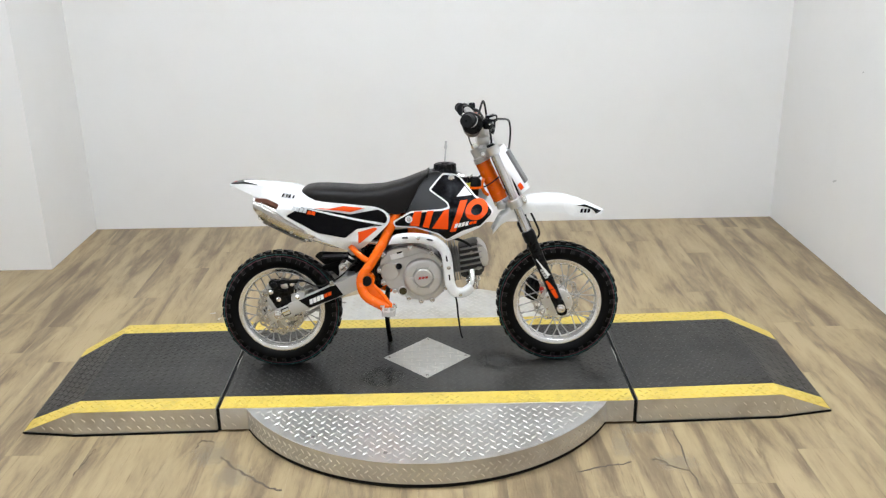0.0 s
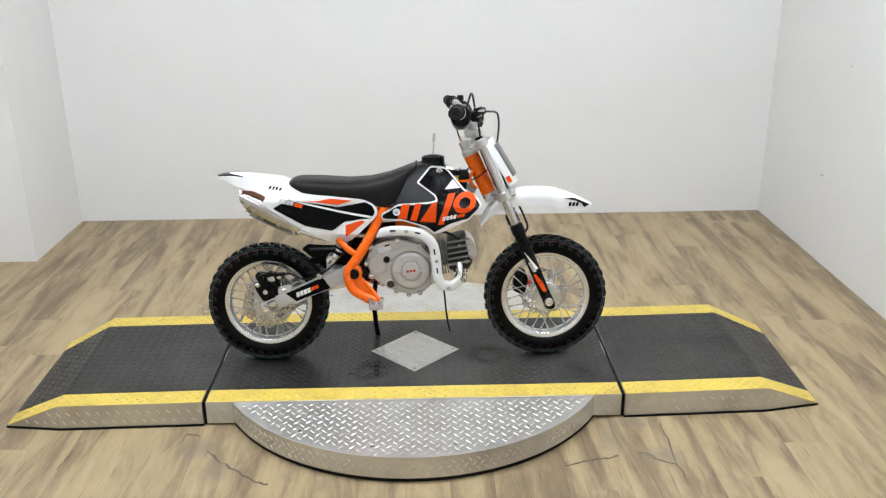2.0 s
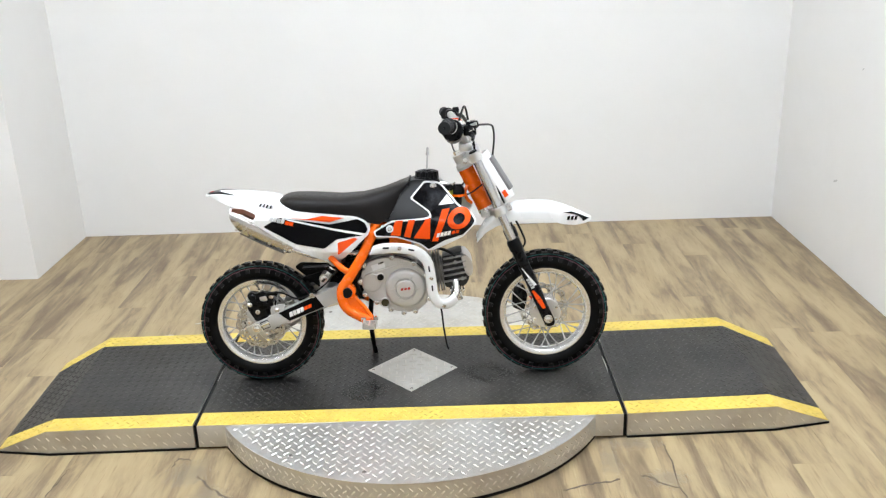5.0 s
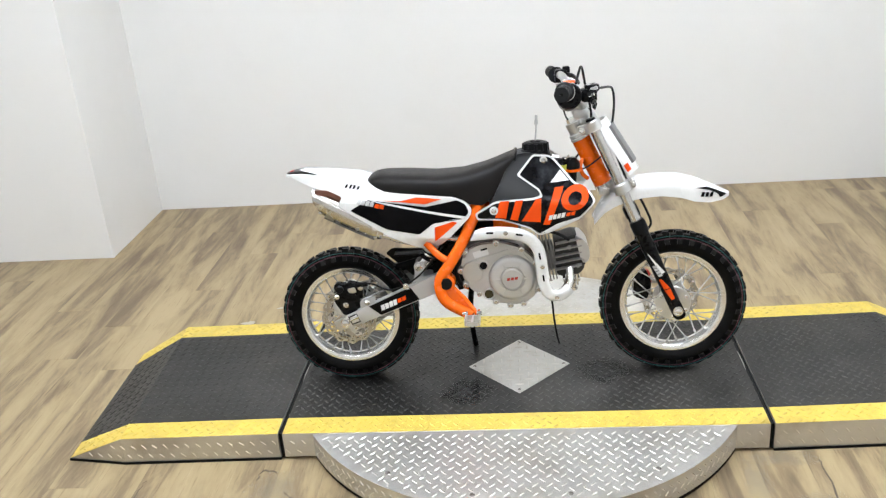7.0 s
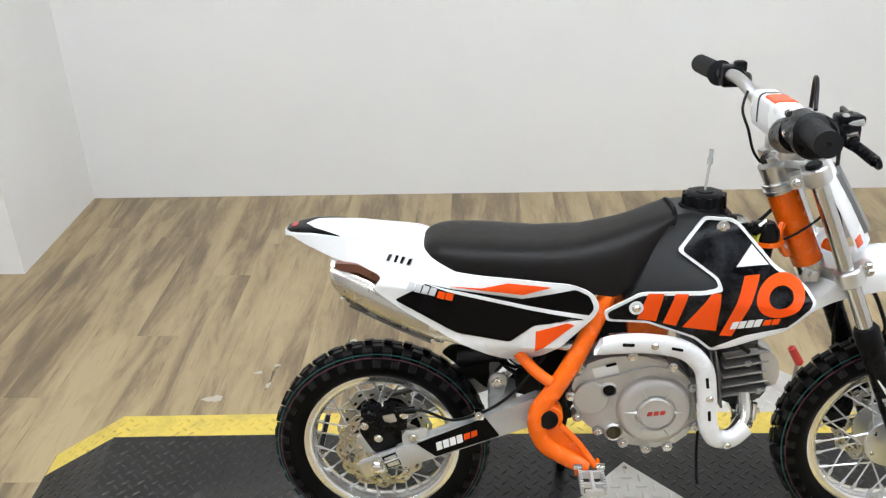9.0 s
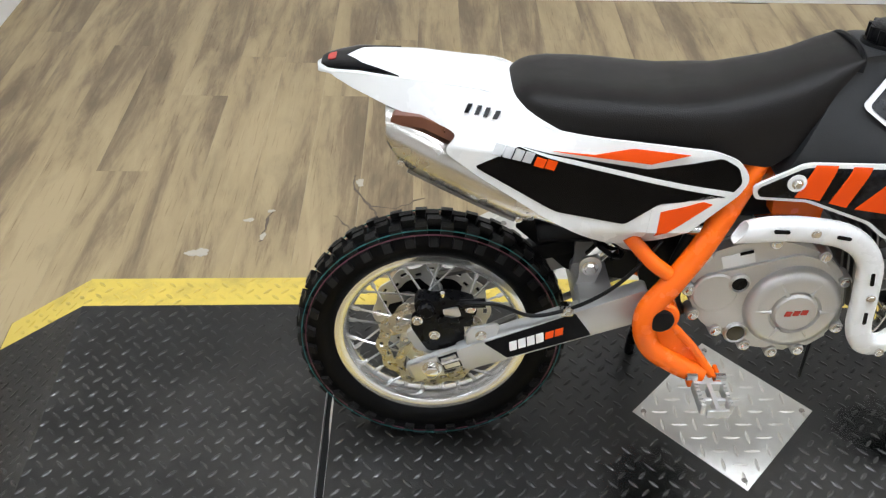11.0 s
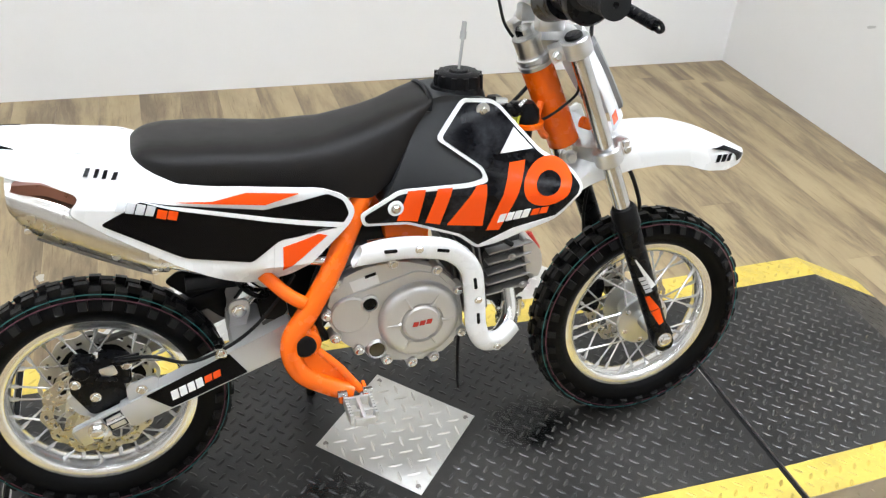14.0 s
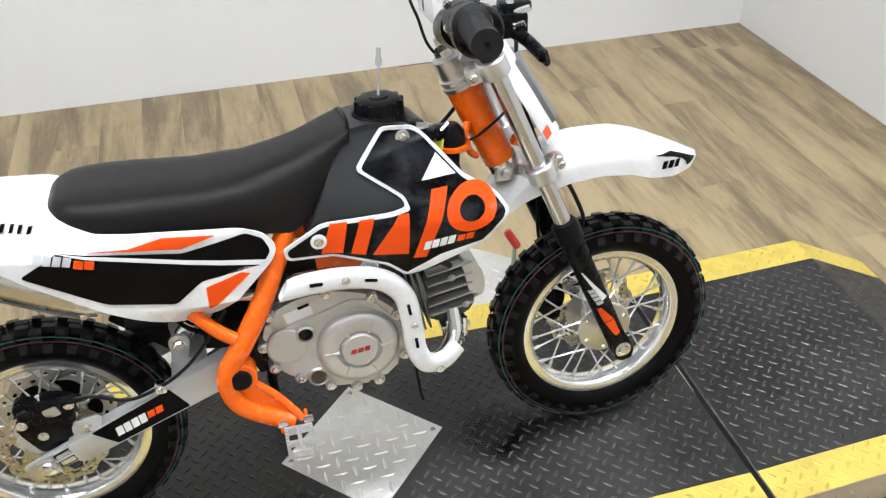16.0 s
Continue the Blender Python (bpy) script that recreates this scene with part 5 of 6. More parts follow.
def tail_side(x, z):
    w = lerp([(-0.62, 0.030), (-0.58, 0.046), (-0.50, 0.068), (-0.43, 0.088), (-0.35, 0.098), (-0.18, 0.098), (-0.10, 0.092)], x)
    tuck = max(0.0, 0.45 - z) * min(1, max(0, (x + 0.33) / 0.1))
    k = lerp([(-0.58, 0.10), (-0.50, 0.30), (-0.43, 0.62), (-0.40, 0.60), (-0.345, 0.38), (-0.28, 0.16)], x)
    return -(w - 0.9 * tuck - k * max(0, z - 0.555)) - 0.004


side_line = [(-0.609, 0.6245), (-0.600, 0.6290), (-0.580, 0.6305), (-0.500, 0.624), (-0.400, 0.6110), (-0.378, 0.594), (-0.345, 0.582), (-0.300, 0.576), (-0.257, 0.572), (-0.152, 0.560), (-0.121, 0.547), (-0.104, 0.523), (-0.113, 0.502), (-0.168, 0.450), (-0.200, 0.420), (-0.246, 0.415), (-0.341, 0.465), (-0.434, 0.523), (-0.474, 0.548), (-0.455, 0.568), (-0.475, 0.577), (-0.536, 0.592)]
black_line = [(-0.436, 0.534), (-0.335, 0.479), (-0.250, 0.462), (-0.211, 0.491), (-0.127, 0.500), (-0.114, 0.518), (-0.122, 0.539), (-0.144, 0.552), (-0.230, 0.538), (-0.384, 0.563)]
for s in (-1, 1):
    turn_over = (lambda bm: bm) if s < 0 else mirrored
    sp = part("side_panel", turn_over(panel(rounded(side_line, 0.012), tail_side, 0.004, 0.010)), WHITE, bike, "white side panel with black and orange film", sharp=40)
    g1, g2, g3 = (lambda x, z: tail_side(x, z) - 0.0013), (lambda x, z: tail_side(x, z) - 0.0022), (lambda x, z: tail_side(x, z) - 0.0031)
    part("black_film", turn_over(panel(rounded(black_line, 0.006), g1, 0.0012, 0.010)), BLACKGLOSS, sp, "glossy black film")
    part("white_line", turn_over(panel([(-0.386, 0.5635), (-0.330, 0.5525), (-0.220, 0.526), (-0.122, 0.506), (-0.130, 0.500), (-0.222, 0.520), (-0.330, 0.547)], g2, 0.0012, 0.010)), WHITEFILM, sp)
    part("orange_film", turn_over(panel([(-0.345, 0.5605), (-0.296, 0.5570), (-0.252, 0.5650), (-0.184, 0.5575), (-0.229, 0.5455), (-0.290, 0.5535)], g2, 0.0012, 0.010)), ORANGEFILM, sp)
    part("white_film", turn_over(panel([(-0.219, 0.486), (-0.150, 0.502), (-0.128, 0.496), (-0.205, 0.428), (-0.222, 0.432)], g1, 0.0012, 0.010)), WHITEFILM, sp)
    part("orange_film", turn_over(panel([(-0.208, 0.480), (-0.158, 0.494), (-0.146, 0.490), (-0.209, 0.440)], g2, 0.0012, 0.010)), ORANGEFILM, sp)
    for i in range(4):
        o = (-0.416 + i * 0.0118, 0.5530 - i * 0.0022)
        part("lettering_bar", turn_over(panel([o, (o[0] + 0.0100, o[1] - 0.002), (o[0] + 0.0150, o[1] + 0.0105), (o[0] + 0.005, o[1] + 0.0125)], g3, 0.0012, 0.010)), GREYFILM, sp, "grey slanted bar")
    for i in range(2):
        o = (-0.367 + i * 0.0130, 0.5420 - i * 0.0024)
        part("lettering_bar", turn_over(panel([o, (o[0] + 0.0115, o[1] - 0.003), (o[0] + 0.015, o[1] + 0.0085), (o[0] + 0.0035, o[1] + 0.0115)], g3, 0.0012, 0.010)), ORANGEFILM, sp)
    for i, (o, w, h) in enumerate((((-0.449, 0.593), 0.010, 0.009), ((-0.437, 0.5915), 0.009, 0.009), ((-0.427, 0.590), 0.009, 0.009), ((-0.416, 0.5885), 0.010, 0.008))):
        part("logo_bar", turn_over(panel([o, (o[0] + w * 0.55, o[1]), (o[0] + w, o[1] + h), (o[0] + w * 0.45, o[1] + h)], g3, 0.0025, 0.010)), BLACKGLOSS, sp)


TZ = [(-0.625, 0.6265), (-0.616, 0.6300), (-0.600, 0.6335), (-0.575, 0.636), (-0.50, 0.631), (-0.42, 0.621), (-0.375, 0.600), (-0.335, 0.582)]


def tail_ring(x):
    z = lerp(TZ, x)
    w = -tail_side(max(x, -0.62), z - 0.006) * min(1.0, math.sqrt(max(0.0, (x + 0.6255) / 0.022))) + 0.0002
    us = [math.sin(math.pi / 2 * (-1 + k / 8)) for k in range(17)]
    top = [(x, w * u, z - 0.006 * abs(u) ** 4) for u in us]
    return top + [(a, b * 0.96, c - 0.0035) for a, b, c in reversed(top)]


tail = part("rear_mudguard", loft([tail_ring(-0.625 + 0.290 * (i / 44) ** 1.5) for i in range(45)]), WHITE, bike, "white rear mudguard", sharp=50)


def on_tail(quad, lift):
    """A thin film on the mudguard's crowned top, from its plan outline."""
    bm = panel(quad, lambda x, z: 0.0, 1.0, 0.006)
    for v in bm.verts:
        w = -tail_side(max(v.co.x, -0.62), lerp(TZ, v.co.x) - 0.006)
        v.co = Vector((v.co.x, v.co.z, lerp(TZ, v.co.x) - 0.006 * min(1.0, abs(v.co.z) / w) ** 4 + (lift if v.co.y < 0.5 else -0.001)))
    return bm


part("tail_film", on_tail([(-0.6195, -0.010), (-0.6195, 0.010), (-0.612, 0.022), (-0.600, 0.0310), (-0.580, 0.0385), (-0.525, 0.0470), (-0.570, 0.026), (-0.590, 0.0), (-0.570, -0.026), (-0.525, -0.0470), (-0.580, -0.0385), (-0.600, -0.0310), (-0.612, -0.022)], 0.0014), BLACKGLOSS, tail, "black film at the tail")
part("tail_mark", on_tail(rounded([(-0.612, -0.009), (-0.612, 0.009), (-0.602, 0.011), (-0.602, -0.011)], 0.004), 0.0024), REDTAG, tail, "small red mark")
part("air_box", prism(rounded([(-0.240, 0.445), (-0.115, 0.455), (-0.118, 0.395), (-0.165, 0.360), (-0.225, 0.372)], 0.012), 0.022, 0.064, 0.004), MATTBLACK, bike, "black air box")
part("under_tray", box(-0.33, -0.12, -0.045, 0.045, 0.452, 0.460, 0.003), MATTBLACK, bike, "black under-seat tray")

# ---- exhaust ----
MA, MB = Vector((-0.538, -0.046, 0.562)), Vector((-0.350, -0.060, 0.462))


def muffler():
    way = (MB - MA).normalized()
    up = Vector((-way.z, 0, way.x))
    side = Vector((0, 1, 0))
    rings = []
    for d, r in ((0.0, 0.033), (0.012, 0.0345), (0.06, 0.0345), (0.14, 0.0325), (0.195, 0.029), (0.212, 0.023)):
        ring = []
        for k in range(32):
            a = 2 * math.pi * k / 32
            p = MA + way * d + (up * math.sin(a) * r * (1.05 if math.sin(a) < 0 else 0.84) + side * math.cos(a) * r * 0.86)
            if d < 0.02:
                p += way * ((-0.5405 + d * 0.5 + 0.030 * max(0.0, -math.sin(a) - 0.15) - p.x) / way.x)
            ring.append(p)
        rings.append(ring)
    lip = [[MA + (p - MA) * f + way * e for p in rings[0]] for f, e in ((0.93, -0.0015), (0.84, 0.0005), (0.80, 0.020))]
    return loft(lip[::-1] + rings)


muf = part("muffler", muffler(), MUFFLER, bike, "satin stainless muffler", sharp=50)
way = (MB - MA).normalized()
part("outlet", tube([MA + way * 0.026, MA + way * 0.034], 0.0262, 24, 1, flat=(0.86, 1.05), smooth=False), BRONZE, muf, "brown outlet with its reflection put into the colour")
under = Vector((way.z, 0, -way.x))
for d, r in ((0.030, 0.0345), (0.195, 0.029)):
    p = MA + way * d + under * r * 0.76
    part("muffler_rivet", bolt(p.x, p.y - r * 0.58, p.z, 0.0034, -1, 0.003), CHROME, muf)
# Darker metal on the seam: the reflected underside is put into its colour.
part("muffler_seam", tube([MA + way * d + under * r + Vector((0, -0.006, 0)) for d, r in ((0.045, 0.0362), (0.10, 0.0355), (0.15, 0.0335), (0.195, 0.0300))], 0.0036, 10), CASTDARK, muf, "folded seam under the muffler, dark reflection in its colour")
part("outlet_notch", panel(rounded([(-0.533, 0.589), (-0.499, 0.587), (-0.456, 0.568), (-0.460, 0.553), (-0.497, 0.572), (-0.536, 0.577)], 0.003), lambda x, z: -0.0690, 0.022, 0.01), BRONZE, muf, "brown slot at the outlet with a painted reflection")
part("link_pipe", tube([(-0.355, -0.064, 0.455), (-0.28, -0.06, 0.43), (-0.20, -0.062, 0.44), (-0.15, -0.078, 0.440), (-0.118, -0.080, 0.446)], 0.0085, 14), CHROME, bike, "bright link pipe")
part("header_pipe", tube([(-0.088, -0.094, 0.458), (-0.03, -0.098, 0.460), (0.04, -0.1, 0.437), (0.072, -0.1, 0.40), (0.080, -0.1, 0.33), (0.094, -0.098, 0.282), (0.125, -0.090, 0.276), (0.150, -0.07, 0.30), (0.152, -0.05, 0.335)], 0.0125, 14), CHROME, bike, "bright exhaust header")
shield_body = tube([(-0.103, -0.104, 0.452), (-0.088, -0.104, 0.456), (-0.03, -0.106, 0.459), (0.030, -0.106, 0.447), (0.065, -0.106, 0.413), (0.075, -0.106, 0.36), (0.080, -0.106, 0.31), (0.095, -0.104, 0.280), (0.124, -0.098, 0.274), (0.150, -0.088, 0.290)],
                   lambda t: 0.0150 + 0.0010 * min(1, t * 12) - 0.001 * max(0, t - 0.6), 24, 8, flat=(0.74, 1.0), square=0.72)
for v in shield_body.verts:  # its rear end is cut on the slant
    v.co.x += (v.co.z - 0.456) * 0.9 * min(1.0, max(0.0, (-0.070 - v.co.x) / 0.03))
bmesh.ops.delete(shield_body, geom=[f for f in shield_body.faces if len(f.verts) > 8 and f.calc_center_median().x < 0], context="FACES_ONLY")
bmesh.ops.solidify(shield_body, geom=shield_body.faces[:], thickness=0.0014)
shield = part("heat_shield", shield_body, WHITE, bike, "white slotted heat shield over the header")
for sx, sz, dx, dz in ((-0.060, 0.462, 1, -0.02), (0.018, 0.454, 1, -0.20), (0.0705, 0.392, -0.15, 1), (0.0785, 0.330, -0.1, 1)):
    d, n = Vector((dx, dz)).normalized(), Vector((-dz, dx)).normalized()
    q = [Vector((sx, sz)) + d * a * 0.0095 + n * b * 0.0024 for a, b in ((-1, -1), (1, -1), (1, 1), (-1, 1))]
    part("slot", prism(rounded([tuple(v) for v in q], 0.002), -0.1190, -0.1160), BLACKMETAL, shield, "dark cooling slot")
for sx, sz in ((-0.018, 0.460), (0.0765, 0.362), (0.113, 0.273)):
    part("shield_bolt", bolt(sx, -0.1175, sz, 0.0046, -1, 0.003), CHROME, shield)

# ---- engine ----
case_line = rounded([(-0.150, 0.345), (-0.136, 0.400), (-0.093, 0.420), (-0.033, 0.425), (0.020, 0.407), (0.058, 0.372), (0.068, 0.320), (0.069, 0.280), (0.022, 0.240), (-0.053, 0.250), (-0.123, 0.291)], 0.018)
engine = part("engine", prism(case_line, -0.058, 0.070, 0.004), CAST, bike, "cast alloy engine with a round side cover", sharp=30)
part("gasket_edge", prism([(x * 1.0 + 0.0006, z) for x, z in inset(case_line, -0.0015)], -0.0615, -0.0575), CASTDARK, engine)
cover = part("side_cover", prism(inset(case_line, 0.001), -0.0790, -0.0615, 0.008, 3), CAST, engine, "cast alloy side cover", sharp=30)
part("clutch_dome", spin([(0.0640, -0.080), (0.0640, -0.0865), (0.0625, -0.0915), (0.0595, -0.0955), (0.0550, -0.0985), (0.0490, -0.1000), (0.0345, -0.1005), (0.0325, -0.0970), (0.0305, -0.0965), (0.0288, -0.1005), (0.0262, -0.1028), (0.0, -0.1035)], (-0.006, 0, 0.325), n=64), CAST, cover, "round clutch dome", sharp=25)
for k in range(6):
    a = 2 * math.pi * k / 6
    o = Vector((-0.006 + 0.042 * math.cos(a), -0.0995, 0.325 + 0.042 * math.sin(a)))
    d = Vector((math.cos(a), 0, math.sin(a)))
    part("dome_rib", tube([o - d * 0.0105, o + d * 0.0105], lambda t: 0.0036 - 0.0030 * t, 8, 4, smooth=True), CAST, cover)
for k in range(3):
    o = (-0.021 + k * 0.0105, 0.3215 + k * 0.0012)
    part("logo_bar", panel([o, (o[0] + 0.008, o[1]), (o[0] + 0.010, o[1] + 0.0075), (o[0] + 0.002, o[1] + 0.0075)], lambda x, z: -0.1042, 0.0012), REDTAG, cover, "small red mark")
part("small_dome", spin([(0.030, -0.080), (0.030, -0.0850), (0.028, -0.0868), (0.0, -0.0872)], (-0.112, 0, 0.345), n=40), CAST, cover, "small round cover")
step_line = rounded([(-0.141, 0.340), (-0.136, 0.366), (-0.112, 0.3765), (-0.046, 0.3945), (-0.010, 0.4060), (0.022, 0.396), (0.050, 0.364), (0.058, 0.320), (0.058, 0.288), (0.020, 0.254), (-0.050, 0.262), (-0.114, 0.300)], 0.012)
part("cover_step", prism(step_line, -0.0838, -0.0765, 0.0035, 3), CAST, cover, "raised lower face of the cover", sharp=30)
part("filler_plug", spin([(0.014, -0.080), (0.014, -0.0885), (0.0115, -0.0905), (0.0105, -0.0865), (0.0, -0.0865)], (-0.083, 0, 0.362), n=28), CAST, cover)
part("filler_slot", spin([(0.0, -0.0862), (0.0102, -0.0862), (0.0102, -0.0880), (0.0, -0.0880)], (-0.083, 0, 0.362), n=20), BLACKMETAL, cover, "black plug")
part("oil_window", spin([(0.0165, -0.078), (0.0165, -0.0865), (0.014, -0.0885), (0.0125, -0.0870), (0.0, -0.0870)], (-0.072, 0, 0.279), n=28), ALLOY, cover)
part("oil_glass", spin([(0.0, -0.0868), (0.0122, -0.0868), (0.0122, -0.0878), (0.0, -0.0884)], (-0.072, 0, 0.279), n=24), BRASS, cover, "round oil sight glass")
part("serial_label", prism([(-0.106, 0.3805), (-0.066, 0.3915), (-0.071, 0.410), (-0.112, 0.398)], -0.0800, -0.0788), WHITEFILM, cover, "blank white label")
part("label_bar", prism([(-0.088, 0.4015), (-0.071, 0.4062), (-0.0722, 0.4105), (-0.0892, 0.4060)], -0.0807, -0.0798), BLACKGLOSS, cover)
for bx, bz in ((-0.146, 0.347), (-0.133, 0.400), (-0.046, 0.422), (0.022, 0.402), (0.058, 0.362), (0.066, 0.286), (0.022, 0.246), (-0.014, 0.242), (-0.054, 0.254), (-0.098, 0.279), (-0.134, 0.306)):
    part("bolt_boss", spin([(0.0, -0.060), (0.0095, -0.060), (0.0090, -0.0815), (0.0080, -0.083), (0.0, -0.083)], (bx, 0, bz), n=18), CAST, cover)
    part("cover_bolt", bolt(bx, -0.083, bz, 0.0050, -1, 0.0045), CHROME, cover)
CY = Vector((0.985, 0, 0.17))
cyl = part("cylinder", tube([Vector((0.050, 0.0, 0.352)), Vector((0.050, 0.0, 0.352)) + CY * 0.065], 0.043, 32, 1, smooth=False), CASTDARK, engine, "finned cylinder")


def fin(d, hy, hz, thick=0.0028):
    bm = prism(rounded([(-hz, -hz * 1.1), (hz, -hz * 1.1), (hz, hz * 1.1), (-hz, hz * 1.1)], 0.012), -thick / 2, thick / 2)
    m = Matrix.Translation(Vector((0.050, 0, 0.352)) + CY * d) @ Euler((0, radians(-10), 0)).to_matrix().to_4x4() @ Euler((0, 0, radians(90))).to_matrix().to_4x4()
    bmesh.ops.transform(bm, matrix=m, verts=bm.verts)
    return bm


for k in range(6):
    part("fin", fin(0.014 + k * 0.0088, 0.058, 0.055), CASTDARK, cyl)
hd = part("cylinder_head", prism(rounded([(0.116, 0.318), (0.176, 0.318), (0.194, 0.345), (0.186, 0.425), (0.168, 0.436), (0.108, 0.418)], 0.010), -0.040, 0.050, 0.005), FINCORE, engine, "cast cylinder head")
for k in range(5):
    z0 = 0.338 + k * 0.0185
    part("fin", prism([(0.112, z0), (0.184, z0 + 0.0125), (0.184, z0 + 0.0155), (0.112, z0 + 0.003)], -0.0585, 0.060, 0.0008), FINALLOY, hd)
part("valve_cap", prism(rounded([(0.166, 0.436), (0.186, 0.428), (0.203, 0.405), (0.206, 0.375), (0.196, 0.352), (0.182, 0.362)], 0.012), -0.055, 0.045, 0.010, 3), CAST, hd, "rounded valve cover")
part("spark_lead", tube([(0.150, -0.055, 0.425), (0.12, -0.06, 0.445), (0.08, -0.05, 0.455)], 0.0045, 8), BLACKHOSE, hd)
part("head_bolt", bolt(0.150, -0.058, 0.405, 0.0045), FINALLOY, hd)
part("head_bolt", bolt(0.172, -0.058, 0.352, 0.0045), FINALLOY, hd)
part("exhaust_collar", spin([(0.0135, 0.282), (0.0185, 0.283), (0.0185, 0.291), (0.0155, 0.292), (0.0155, 0.296), (0.0190, 0.297), (0.0190, 0.305), (0.0160, 0.306), (0.0160, 0.318), (0.0135, 0.318)], (0.152, -0.052, 0), axis="z", n=28, closed=True), CHROME, hd, "stacked bright exhaust collar")
part("port_flange", join(prism(rounded([(0.130, 0.318), (0.178, 0.318), (0.178, 0.308), (0.130, 0.308)], 0.003), -0.062, -0.030, 0.002), rod((0.139, -0.062, 0.298), (0.141, -0.062, 0.33), 0.0045, 8), rod((0.168, -0.062, 0.298), (0.168, -0.062, 0.33), 0.0045, 8)), CHROME, hd, "exhaust port flange with studs")
hd.location = (0.002, 0, -0.009)
# Added boot: its black stands in for the dark cavity above the engine.
part("intake_boot", tube([(-0.150, -0.004, 0.452), (-0.110, -0.008, 0.446), (-0.075, -0.010, 0.446), (-0.028, -0.006, 0.447)], lambda t: 0.0265 - 0.004 * math.sin(math.pi * t), 20, 4), BLACKHOSE, engine, "black intake boot added to darken the cavity under the tank")
part("carburettor", join(prism(rounded([(-0.03, 0.425), (0.02, 0.425), (0.025, 0.468), (-0.03, 0.468)], 0.008), -0.03, 0.03, 0.004)), CASTDARK, engine, "dark carburettor under the tank")
# Added backing that darkens the space behind the engine.
part("inner_guard", prism(rounded([(-0.200, 0.395), (-0.125, 0.420), (-0.118, 0.300), (-0.150, 0.262), (-0.190, 0.300)], 0.010), 0.000, 0.014, 0.003), MATTBLACK, bike, "black backing added behind the engine")
part("rear_hose", tube([(-0.150, -0.045, 0.285), (-0.163, -0.050, 0.330), (-0.160, -0.052, 0.375), (-0.145, -0.050, 0.415)], 0.0085, 10), BLACKHOSE, bike, "thick black hose behind the engine")
part("breather_hose", tube([(-0.145, -0.066, 0.30), (-0.158, -0.07, 0.33), (-0.152, -0.075, 0.38), (-0.128, -0.07, 0.425), (-0.10, -0.055, 0.45)], 0.0065, 10), BLACKHOSE, engine, "black breather hose")
part("drain_hose", tube([(0.075, 0.02, 0.27), (0.100, 0.03, 0.225), (0.108, 0.045, 0.15), (0.116, 0.06, 0.088), (0.122, 0.07, 0.062)], 0.0030, 8), BLACKHOSE, bike, "thin black drain hose")
part("shock_body", tube([(-0.262, -0.005, 0.345), (-0.16, -0.005, 0.47)], 0.014, 16, 1, smooth=False), CHROME, bike, "rear shock absorber")
coil = [(-0.252 + 0.085 * t / 60 + 0.024 * math.cos(t * 0.8) * 0.77, -0.005 + 0.024 * math.sin(t * 0.8), 0.357 + 0.105 * t / 60 - 0.024 * math.cos(t * 0.8) * 0.63) for t in range(61)]
part("shock_spring", tube(coil, 0.0038, 8, 2), BLACKMETAL, bike, "dark coil spring")
mount_line = rounded([(-0.288, 0.300), (-0.260, 0.312), (-0.256, 0.328), (-0.251, 0.344), (-0.255, 0.358), (-0.272, 0.362), (-0.284, 0.352), (-0.281, 0.332)], 0.008)
for y0 in (0.024, -0.024):
    lug = part("shock_mount", prism(mount_line, y0 - 0.0025, y0 + 0.0025, 0.001), FINALLOY if y0 > 0 else ALLOY, bike, "alloy shock mount plate")
part("mount_bolt", bolt(-0.268, -0.0265, 0.343, 0.0085, -1, 0.006), CHROME, lug)
part("reservoir_cap", spin([(0.0, -0.060), (0.018, -0.060), (0.022, -0.05), (0.020, -0.02), (0.0, -0.02)], (-0.228, 0, 0.414), n=24), SILVERPAINT, bike, "pale cap under the side panel")

# ---- foot pegs and side stand ----
for s in (-1, 1):
    x0, x1, y0, y1, z = -0.137, -0.095, 0.140, 0.197, 0.240
    bars = [box(x0, x1, y0, y0 + 0.005, z - 0.014, z, 0.001), box(x0 + 0.006, x1 - 0.006, y1 - 0.005, y1, z - 0.012, z, 0.001), box(x0, x0 + 0.005, y0, y1 - 0.008, z - 0.014, z, 0.001),
            box(x1 - 0.005, x1, y0, y1 - 0.008, z - 0.014, z, 0.001), box((x0 + x1) / 2 - 0.003, (x0 + x1) / 2 + 0.003, y0, y1, z - 0.014, z, 0.001), box(x0, x1, y0 + 0.028, y0 + 0.034, z - 0.012, z - 0.003, 0.001)]
    for i in range(7):
        for xx in (x0, x1 - 0.005):
            bars.append(box(xx, xx + 0.005, y0 + 0.005 + i * 0.007, y0 + 0.009 + i * 0.007, z, z + 0.004))
    bm = join(*bars)
    peg = part("foot_peg", bm if s > 0 else mirrored(bm), PEGALLOY, bike, "toothed alloy foot peg", smooth=False)
    for xx in (-0.139, -0.101):
        part("peg_pin", rod((xx - 0.005, s * 0.135, 0.243), (xx + 0.009, s * 0.135, 0.243), 0.0055, 10), CHROME, peg)
stand = part("side_stand", tube([(-0.13, 0.085, 0.245), (-0.140, 0.125, 0.15), (-0.136, 0.172, 0.040), (-0.128, 0.186, 0.002)], 0.0085, 12), BLACKMETAL, bike, "black side stand, folded out")
part("stand_foot", rod((-0.142, 0.192, -0.012), (-0.112, 0.192, -0.008), 0.011, 12), BLACKMETAL, stand)
part("gear_lever", tube([(-0.06, 0.095, 0.28), (-0.03, 0.11, 0.255), (0.03, 0.115, 0.255)], 0.006, 10), CHROME, bike)

